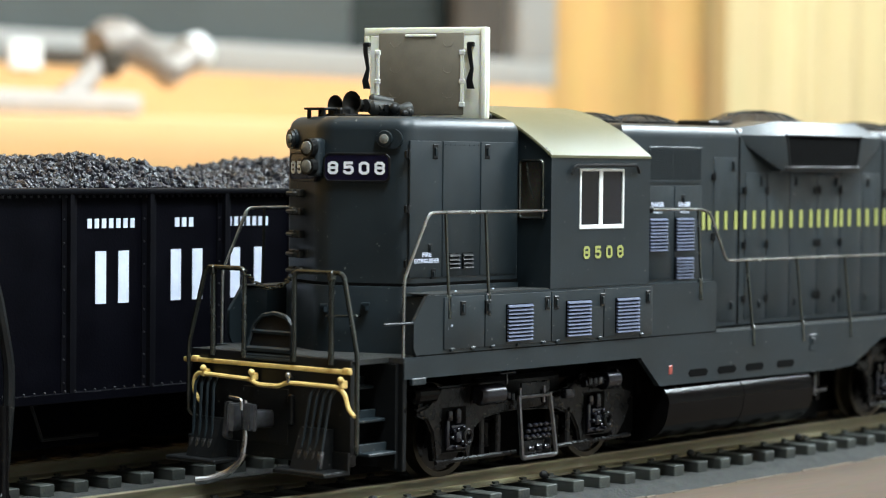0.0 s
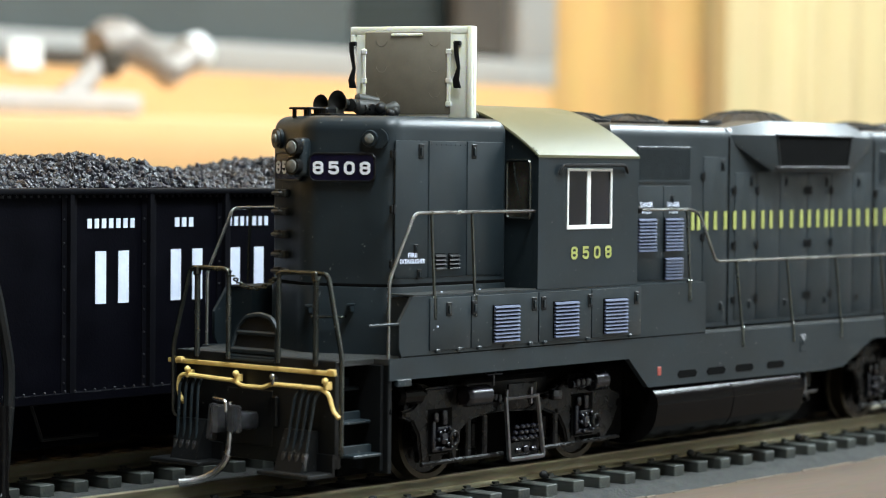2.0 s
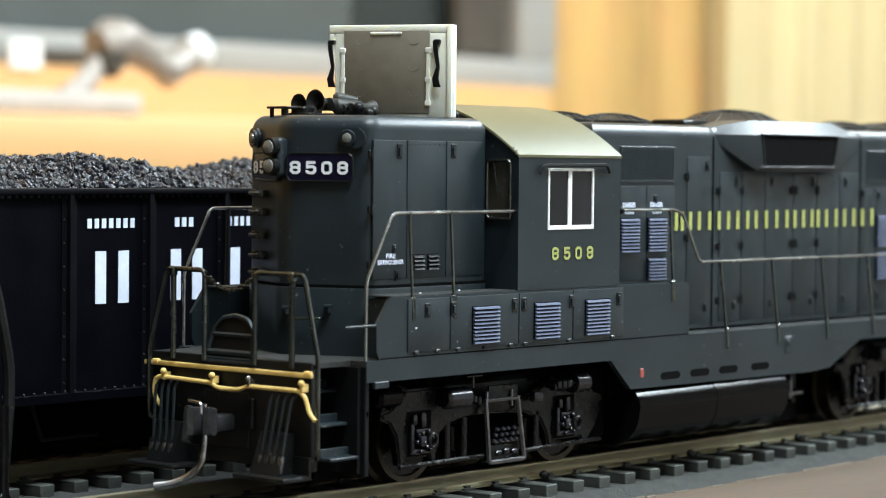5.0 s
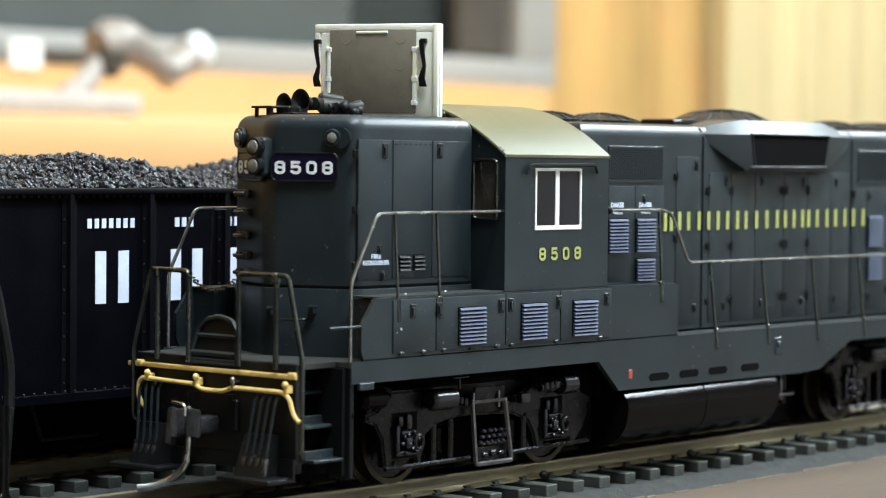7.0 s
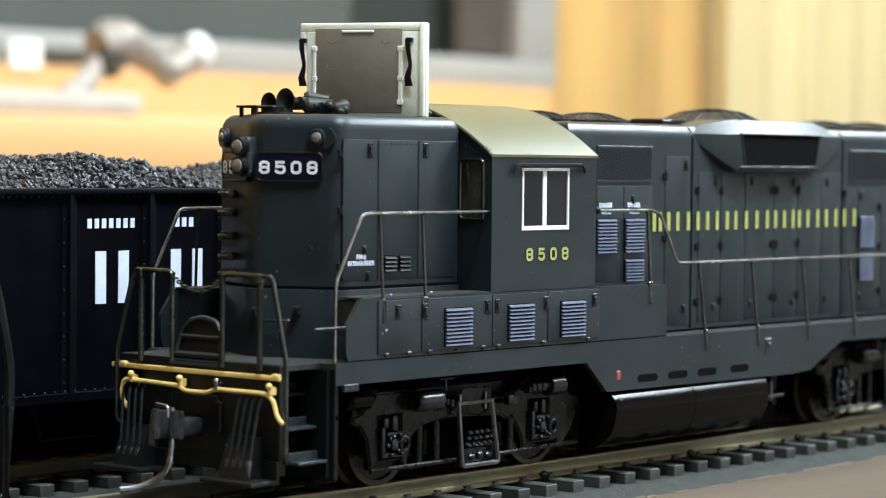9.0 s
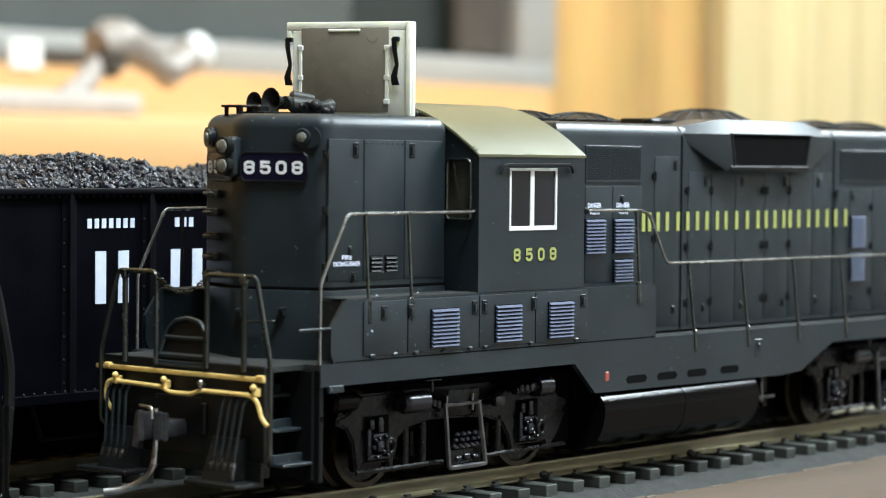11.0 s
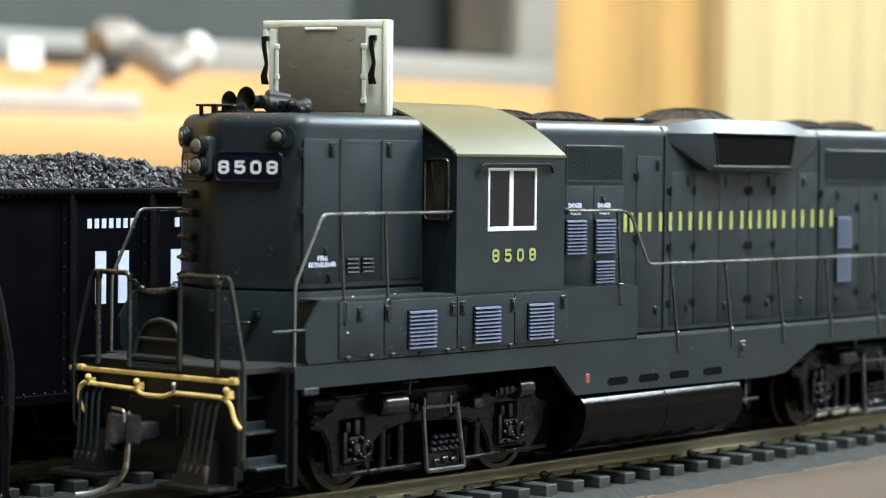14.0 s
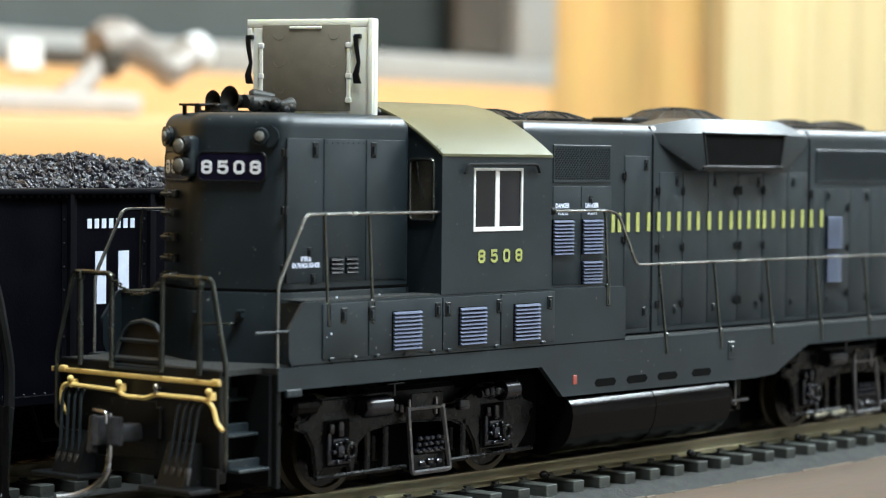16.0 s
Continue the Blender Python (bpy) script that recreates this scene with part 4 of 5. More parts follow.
    part("safety_chain", bm, RAILING, loco, "sagging dark chain")
    # hinged drop step, folded up
    bm = bmesh.new()
    x = xf - 0.2
    out = [(-4.2, 16.3), (4.2, 16.3), (3.4, 20.4), (2.2, 21.6), (0, 22.0), (-2.2, 21.6), (-3.4, 20.4)]
    prism(bm, out, "x", x + 0.1, x + 0.5)
    for v in bm.verts:
        v.co.x += (v.co.z - 16.3) * 0.22
    g = part("drop_step", bm, SATIN, loco, "black folding step plate")
    bm = bmesh.new()
    tube(bm, bend([(x, y, z) for y, z in out + out[:2]], 0.4, 3), 0.3)
    tube(bm, [(x, -3.5, 19.6), (x, 3.5, 19.6)], 0.28)
    tube(bm, [(x, -3.9, 17.4), (x, 3.9, 17.4)], 0.4)
    tube(bm, [(x, -3.95, 16.6), (x, 3.95, 16.6)], 0.3)
    for v in bm.verts:
        v.co.x += (v.co.z - 16.3) * 0.22
    part("step_rim", bm, GREEN, g)


front_end()


def railings():
    y = -16.2
    runs = {
        "a": [(-15.0, y, 3.6), (-14.9, y, 26.6), (-10.2, y, 35.0), (16.8, y, 35.1)],
        "b": [(38.0, y + 0.3, 35.0), (50.4, y, 34.95), (52.6, y, 34.3), (56.9, y, 27.3), (150.0, y, 27.1)],
    }
    for k, pts in runs.items():
        for s in (1, -1):
            bm = bmesh.new()
            tube(bm, bend([(a, s * b, c) for a, b, c in pts], 0.9, 4), 0.24, 8)
            r = part("side_handrail", bm, WIRE_LIT, loco, "thin wire side handrail")
            if k == "a":
                posts = [(-7.0, 21.6, 35.0), (1.0, 21.6, 35.0)]
                bm = bmesh.new()
                box(bm, -15.3, -14.6, s * y - 0.4, s * y + 0.4, 9.8, 10.8, 0.2)
                part("clamp", bm, RAILING, r)
            else:
                posts = [(49.4, 22.0, 34.6)] + [(x, 14.6, 27.1) for x in (62.3, 76.1, 90.1, 103.9, 118.3, 132.0, 145.0)]
            for x, z0, z1 in posts:
                bm = bmesh.new()
                foot = s * (y - 0.62)
                lean = 1.3 if z1 < 30 else 0.2
                tube(bm, [(x + lean, foot, z0), (x, s * y, z1)], 0.23, 6)
                wd = 0.3 if z1 < 30 else 0.42
                box(bm, x + lean - wd, x + lean + wd, min(foot, foot + s * 0.5) - 0.06, max(foot, foot + s * 0.5), z0 - 0.2, z0 + 2.9, 0.12)
                bmesh.ops.create_icosphere(bm, subdivisions=1, radius=0.34, matrix=Matrix.Translation((x, s * y, z1)))
                part("stanchion", bm, RAILING, r)


railings()


def truck(xc):
    t = new("truck")
    t.parent = loco
    for s in (-1, 1):
        ya, yb = s * 13.0, s * 11.6

        def slab(bm, x0, x1, d0, d1, z0, z1, bev=0.0, seg=1):
            """A block that reaches from d0 to d1 outside the frame's face."""
            y0, y1 = sorted((ya + s * d0, ya + s * d1))
            box(bm, x0, x1, y0, y1, z0, z1, bev, seg)

        bm = bmesh.new()
        # cast side frame: horns over both axles, a dropped waist between them
        up = [(-24.0, 9.6), (-22.2, 10.0), (-20.6, 11.4), (-19.4, 12.3), (-11.5, 12.3), (-8.0, 10.4), (-4.0, 9.8), (4.0, 9.8), (7.5, 10.6), (10.5, 12.2), (18.4, 12.2), (20.4, 9.6), (22.5, 9.0)]
        dn = [(22.5, 8.0), (20.6, 4.6), (18.6, 2.6), (17.6, 2.6), (17.3, 3.5), (11.3, 3.5), (10.9, 2.7), (10.1, 2.8), (9.5, 4.8), (8.2, 6.7), (5.0, 7.8), (-4.0, 8.2), (-7.2, 8.1), (-10.5, 7.6), (-12.5, 6.4), (-13.3, 4.0), (-13.5, 2.6), (-14.5, 2.6), (-14.8, 3.5), (-19.4, 3.5), (-19.8, 2.7), (-20.6, 2.7), (-21.2, 6.4), (-22.4, 8.2), (-24.0, 8.8)]
        prism(bm, up + dn, "y", ya, yb)
        bmesh.ops.bevel(bm, geom=[e for e in bm.edges if abs(e.verts[0].co.y - e.verts[1].co.y) < 1e-5], offset=0.3, segments=3, affect="EDGES", clamp_overlap=True)
        fr = part("side_frame", bm, TRUCK, t, "black cast truck side frame")
        for cx, rx in ((-16.9, -15.2), (13.4, 15.4)):
            # Black slab on the frame's face, painting in the shade of the recess.
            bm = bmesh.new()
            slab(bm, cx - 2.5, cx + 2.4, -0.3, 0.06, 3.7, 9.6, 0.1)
            part("pocket_shade", bm, SEAM_SHADE, fr)
            bm = bmesh.new()
            slab(bm, cx - 2.1, cx + 1.9, 0.0, 0.6, 4.0, 4.7, 0.2, 2)
            slab(bm, cx - 2.2, cx - 1.5, 0.0, 0.7, 4.4, 8.0, 0.25, 2)
            slab(bm, cx - 0.4, cx + 0.6, 0.0, 0.9, 7.4, 9.4, 0.3, 2)
            slab(bm, cx - 1.9, cx - 1.0, 0.0, 0.8, 7.8, 9.2, 0.3, 2)
            slab(bm, cx - 1.2, cx + 1.6, 0.0, 0.7, 6.6, 7.3, 0.2, 2)
            slab(bm, cx - 0.7, cx + 0.6, 0.0, 1.1, 4.9, 6.5, 0.4, 2)
            for k in range(9):
                a = k * 2.4
                slab(bm, cx - 1.6 + 0.38 * k, cx - 1.2 + 0.38 * k, 0.2, 1.2, 5.4 + 1.3 * math.sin(a), 5.9 + 1.3 * math.sin(a), 0.12)
            part("journal_box", bm, GLINT, fr)
            bm = bmesh.new()
            tube(bm, [(rx + 0.75 * math.cos(k * math.tau / 18), ya + s * 0.9, 5.6 + 0.9 * math.sin(k * math.tau / 18)) for k in range(19)], 0.3, 8)
            tube(bm, [(rx, ya - s * 0.1, 5.6), (rx, ya + s * 0.7, 5.6)], 0.75, 14)
            part("bearing_ring", bm, TRUCK, fr)
        for x0, x1, z in ((-13.6, -8.6, 10.9), (9.2, 16.8, 11.3)):
            bm = bmesh.new()
            yc = ya + s * 1.2
            tube(bm, [(x0, yc, z), (x0 + 0.5, yc, z), (x1 - 0.5, yc, z), (x1, yc, z)] if x0 < 0 else [(x0, yc, z - 0.2), (x1 - 3.4, yc, z), (x1 - 3.3, yc, z), (x1 - 0.4, yc, z), (x1, yc, z)], [1.0, 1.4, 1.4, 0.9] if x0 < 0 else [0.6, 0.75, 1.4, 1.4, 1.0], 20)
            for k in range(3):
                slab(bm, x1 + 0.2 + 0.9 * k, x1 + 0.8 + 0.9 * k, 0.2, 1.5, z - 0.6 - 0.3 * k, z + 0.3 - 0.2 * k, 0.15) if x0 < 0 else slab(bm, x0 + 0.4 + 1.1 * k, x0 + 1.1 + 1.1 * k, 0.4, 2.1, z - 0.5, z + 0.6, 0.15)
            part("brake_cylinder", bm, GLINT, fr, "glossy black brake cylinder")
        bm = bmesh.new()
        yc = ya - s * 0.6
        tube(bm, [(-24.9, yc, 11.6), (-24.4, yc, 11.6), (-20.8, yc, 11.6), (-20.2, yc, 11.6), (-18.6, yc, 11.6)], [0.9, 1.35, 1.35, 0.7, 0.5], 20)
        slab(bm, -23.6, -22.4, -1.2, -0.4, 9.0, 10.6, 0.3, 2)
        part("brake_cylinder", bm, BLACK, fr, "glossy black brake cylinder")
        bm = bmesh.new()
        tube(bm, [(-7.6, ya + s * 1.2, 12.0), (-7.6, ya + s * 1.2, 13.6)], 0.2, 6)
        slab(bm, -9.2, -6.0, 0.6, 1.6, 13.4, 13.7, 0.1)
        slab(bm, 5.0, 7.0, 0.5, 1.6, 9.2, 10.6, 0.3, 2)
        part("brake_hanger", bm, GLINT, fr)
        # bolster end, spring pack and spring plank behind the step
        bm = bmesh.new()
        slab(bm, -3.4, 2.8, 0.0, 0.5, 8.4, 11.9, 0.4, 2)
        slab(bm, -3.2, 3.4, -0.6, 0.4, 1.9, 4.0, 0.3, 2)
        part("bolster_end", bm, TRUCK, fr)
        bm = bmesh.new()
        for i in range(5):
            for j in range(3):
                c = (-2.4 + 1.15 * i + 0.3 * j, ya + s * (0.6 + 0.1 * (i % 2)), 4.5 + 0.75 * j)
                bmesh.ops.create_icosphere(bm, subdivisions=1, radius=0.5, matrix=Matrix.Translation(c) @ Matrix.Diagonal((1.0, 0.8, 0.75, 1)))
        for i in range(3):
            slab(bm, -2.0 + 1.7 * i, -1.0 + 1.7 * i, 0.3, 0.9, 2.5, 3.2 + 0.2 * (i % 2), 0.2)
        part("spring_pack", bm, GLINT, fr)
        # the open metal step hung before the springs
        bm = bmesh.new()
        yy = ya + s * 0.9
        tube(bm, bend([(-4.6, yy, 10.3), (-3.7, yy, 1.75), (3.7, yy, 1.75), (2.1, yy, 10.3)], 0.5, 3), 0.34, 6)
        tube(bm, [(-4.5, yy, 10.0), (2.2, yy, 10.0)], 0.24, 6)
        tube(bm, [(-2.4, yy + 0.3, 4.3), (3.0, yy + 0.3, 4.3)], 0.16, 6)
        tube(bm, [(-4.0, yy - s * 0.3, 11.2), (-4.0, yy - s * 0.3, 9.0)], 0.25, 6)
        tube(bm, [(1.2, yy - s * 0.3, 11.2), (1.2, yy - s * 0.3, 9.0)], 0.25, 6)
        part("truck_step", bm, DSTEEL, fr, "dull metal step frame")
        bm = bmesh.new()
        tube(bm, [(-20.5, ya - s * 0.1, 2.5), (-4.0, ya - s * 0.1, 2.6)], 0.33, 6)
        tube(bm, [(4.0, ya - s * 0.1, 2.6), (22.0, ya - s * 0.1, 2.9)], 0.33, 6)
        for x in (-11.0, -7.6, 7.6, 11.0):
            box(bm, x - 0.5, x + 0.5, min(ya, yb), max(ya, yb), 2.4, 8.0, 0.2)
            box(bm, x - 0.9, x + 0.9, min(yb, yb - s * 1.6), max(yb, yb - s * 1.6), 3.5, 7.0, 0.3)
        part("brake_rod", bm, TRUCK, fr)
    bm = bmesh.new()
    box(bm, -9, 9, -10.5, 10.5, 8.0, 12.5, 0.5)
    part("bolster", bm, SATIN, t)
    t.location = (xc * MM, 0, 0)
    sets = []
    for x in (-15.75, 15.75):
        bm = bmesh.new()
        for s in (-1, 1):
            R = 5.83
            tube(bm, [(0, s * 7.6, 0), (0, s * 9.5, 0)], [R - 0.85, R - 0.85], 32)
            tube(bm, [(0, s * 9.4, 0), (0, s * 10.6, 0)], 1.7, 14)
            for k in range(5):
                a = k * math.tau / 5
                tube(bm, [(3.6 * math.cos(a), s * 9.3, 3.6 * math.sin(a)), (3.6 * math.cos(a), s * 9.65, 3.6 * math.sin(a))], 0.55, 8)
        tube(bm, [(0, -8, 0), (0, 8, 0)], 1.2, 10)
        w = part("wheelset", bm, TRUCK, t, "black wheels with brass tyres on an axle")
        for s in (-1, 1):
            bm = bmesh.new()
            ring = [(R - 0.85, 7.4), (R + 0.7, 7.4), (R + 0.7, 7.7), (R + 0.05, 7.9), (R, 9.9), (R - 0.7, 9.9), (R - 0.85, 9.6)]
            n = 40
            vs = [[bm.verts.new((q * math.cos(k * math.tau / n), s * y, q * math.sin(k * math.tau / n))) for q, y in ring] for k in range(n)]
            for k in range(n):
                for i in range(len(ring)):
                    a, b = vs[k], vs[(k + 1) % n]
                    e = (i + 1) % len(ring)
                    bm.faces.new((a[i], a[e], b[e], b[i]))
            part("tyre", bm, BRASS, w, "worn brass-coloured tyre")
        w.location = (x * MM, 0, 5.83 * MM)
        sets.append((w, x))
    return t, sets


front_truck, front_sets = truck(15.75)
rear_truck, rear_sets = truck(124.2)


def horn():
    h = new("air_horn")
    h.parent = loco
    bm = bmesh.new()
    box(bm, -9.0, -3.0, -0.5, 4.2, TOP - 0.05, TOP + 0.35, 0.1)
    tube(bm, [(-3.2, -2.6, TOP + 1.2), (-3.2, 5.2, TOP + 1.2)], 0.5, 10)
    for y in (-1.5, 3.5):
        box(bm, -3.8, -2.6, y - 0.4, y + 0.4, TOP, TOP + 1.2)
    bmesh.ops.create_icosphere(bm, subdivisions=2, radius=0.8, matrix=Matrix.Translation((-2.4, -3.2, TOP + 1.1)))
    part("bracket", bm, SATIN, h)
    for y, x, z, g in ((0.8, -6.4, 1.75, 1.2), (3.3, -6.9, 1.5, 1.0)):
        bm = bmesh.new()
        tube(bm, [(x + 4.4, y, TOP + z), (x + 1.8, y, TOP + z), (x + 0.7, y, TOP + z), (x + 0.25, y, TOP + z), (x, y, TOP + z), (x + 0.05, y, TOP + z), (x + 0.35, y, TOP + z), (x + 1.0, y, TOP + z), (x + 2.0, y, TOP + z)], [q * g for q in (0.4, 0.5, 0.75, 1.1, 1.4, 1.28, 0.95, 0.6, 0.25)], 24)
        part("trumpet", bm, HORN, h, "dark flared horn trumpet")
    bm = bmesh.new()
    tube(bm, [(-4.0, -1.8, TOP + 1.1), (-0.4, -1.8, TOP + 1.1), (1.0, -1.8, TOP + 1.1), (1.8, -1.8, TOP + 1.1), (1.6, -1.8, TOP + 1.1)], [0.45, 0.55, 0.8, 1.1, 0.9], 20)
    tube(bm, [(-4.6, 0.0, TOP + 1.6), (-2.0, 0.0, TOP + 1.8)], [0.8, 0.5], 14)
    part("trumpet", bm, HORN, h)
    bm = bmesh.new()
    tube(bm, [(-4.4, -0.5, TOP + 1.25), (-4.0, -0.7, TOP + 1.25), (-1.2, -2.4, TOP + 1.0), (-0.8, -2.7, TOP + 1.0)], [0.7, 1.05, 1.05, 0.7], 16)
    tube(bm, [(-3.4, 0.3, TOP + 2.3), (-3.1, 0.1, TOP + 2.3), (-0.9, -1.5, TOP + 1.95)], [0.6, 0.85, 0.65], 14)
    part("valve_body", bm, HORN, h)
    bm = bmesh.new()
    bmesh.ops.create_icosphere(bm, subdivisions=2, radius=0.62, matrix=Matrix.Translation((-0.2, -3.9, TOP + 0.75)))
    tube(bm, [(-0.2, -3.9, TOP - 0.1), (-0.2, -3.9, TOP + 0.5)], 0.3, 8)
    part("knob", bm, HORN, h)
    bm = bmesh.new()
    box(bm, -11.2, -8.0, 1.3, 5.0, TOP + 0.85, TOP + 1.15, 0.1)
    for x, y in ((-10.8, 1.7), (-8.5, 1.7), (-10.6, 4.5), (-8.5, 4.5)):
        tube(bm, [(x, y, TOP - 0.3), (x, y, TOP + 0.9)], 0.28, 8)
    box(bm, -8.6, -6.6, 0.6, 3.2, TOP - 0.2, TOP + 1.2, 0.25)
    part("antenna_stand", bm, SATIN, loco, "small dark roof stand")
    for x, y, r in ((-2.0, -4.6, 0.7), (13.0, -6.5, 0.6), (12.4, -3.0, 0.5)):
        bm = bmesh.new()
        bmesh.ops.create_icosphere(bm, subdivisions=2, radius=r, matrix=Matrix.Translation((x, y, TOP + 0.4)))
        tube(bm, [(x, y, TOP - 0.2), (x, y, TOP + 0.4)], r * 0.6, 8)
        part("lifting_eye", bm, SATIN, loco)


horn()


# ---- the ivory clip frame that stands on the short hood ----
def clip_frame():
    f = thing("clip_frame", "ivory plastic frame with taupe panel standing on hood roof", "plastic frame")
    r = Vector((6.42, -16.66, 0)).normalized()
    n = Vector((r.y, -r.x, 0)).normalized()          # towards the viewer
    o = Vector((2.86, 7.12, TOP + 0.02))
    W, H = 17.6, 12.3
    m = Matrix(((r.x, n.x, 0, o.x), (r.y, n.y, 0, o.y), (0, 0, 1, o.z), (0, 0, 0, 1)))

    def put(name, bm, material, parent=f, label=""):
        bmesh.ops.transform(bm, matrix=m, verts=bm.verts)
        return part(name, bm, material, parent, label)

    bm = bmesh.new()
    box(bm, 0, W, -0.7, 0, H - 1.1, H, 0.12, 2)
    box(bm, 0.9, 2.4, -0.7, 0, 0, H - 1.1, 0.1)
    box(bm, W - 3.4, W, -0.7, 0, 0, H - 1.1, 0.12, 2)
    box(bm, 2.4, W - 3.4, -0.7, 0, 0, 0.9, 0.1)
    box(bm, 0.0, 0.7, -0.7, 0, H - 2.6, H - 1.1, 0.1)
    put("frame_rim", bm, IVORY)
    bm = bmesh.new()
    box(bm, W - 0.75, W, -1.6, 0.35, 0, H, 0.15, 2)
    box(bm, 0, W - 0.75, -1.6, -0.65, H - 0.7, H, 0.1)
    put("side_lip", bm, IVORY)
    bm = bmesh.new()
    box(bm, 2.2, W - 3.2, -0.45, 0.16, 0.5, H - 0.75, 0.12, 2)
    p = put("panel", bm, FOAM, f, "matt taupe insert panel")
    for u in (4.6, 12.2):
        for v in (H - 1.9, H - 5.4, H - 8.8):
            bm = bmesh.new()
            tube(bm, [(u + 0.75 * math.cos(math.pi + k * math.pi / 10), 0.17, v + 0.75 * math.sin(math.pi + k * math.pi / 10)) for k in range(11)], 0.035, 5)
            put("moulding_ring", bm, FOAM, p)
    for u in (2.2, W - 3.3):
        bm = bmesh.new()
        for v in (1.9, 5.0, 8.9):
            box(bm, u - 0.5, u + 0.3, -0.1, 0.35, v - 0.35, v + 0.35, 0.1)
        box(bm, u - 0.35, u + 0.15, -0.1, 0.3, 1.6, 9.2, 0.08)
        put("notch_strip", bm, IVORY)
    bm = bmesh.new()
    box(bm, 6.0, 10.5, -0.1, 0.32, H - 1.3, H - 0.95, 0.08)
    put("notch_strip", bm, IVORY)
    for u in (0.55, W - 2.1):
        bm = bmesh.new()
        pts = [(u - 0.2, 0.5, H - 2.2), (u - 0.1, 0.55, H - 3.5), (u + 0.25, 0.55, H - 5.6), (u - 0.05, 0.75, H - 7.2), (u + 0.1, 0.5, H - 8.3)]
        sec = []
        for i, q in enumerate(pts):
            wd = (0.32, 0.3, 0.22, 0.42, 0.5)[i]
            sec.append([bm.verts.new((q[0] + a * wd, q[1] + b * 0.12, q[2])) for a, b in ((-1, -1), (1, -1), (1, 1), (-1, 1))])
        for q, w in zip(sec, sec[1:]):
            for k in range(4):
                bm.faces.new((q[k], q[(k + 1) % 4], w[(k + 1) % 4], w[k]))
        bm.faces.new(sec[0])
        bm.faces.new(sec[-1])
        box(bm, u - 0.45, u + 0.45, -0.1, 0.6, H - 2.6, H - 2.0, 0.1)
        put("spring_clip", bm, SATIN, f, "dark metal spring clip")
    return f


frame_thing = clip_frame()


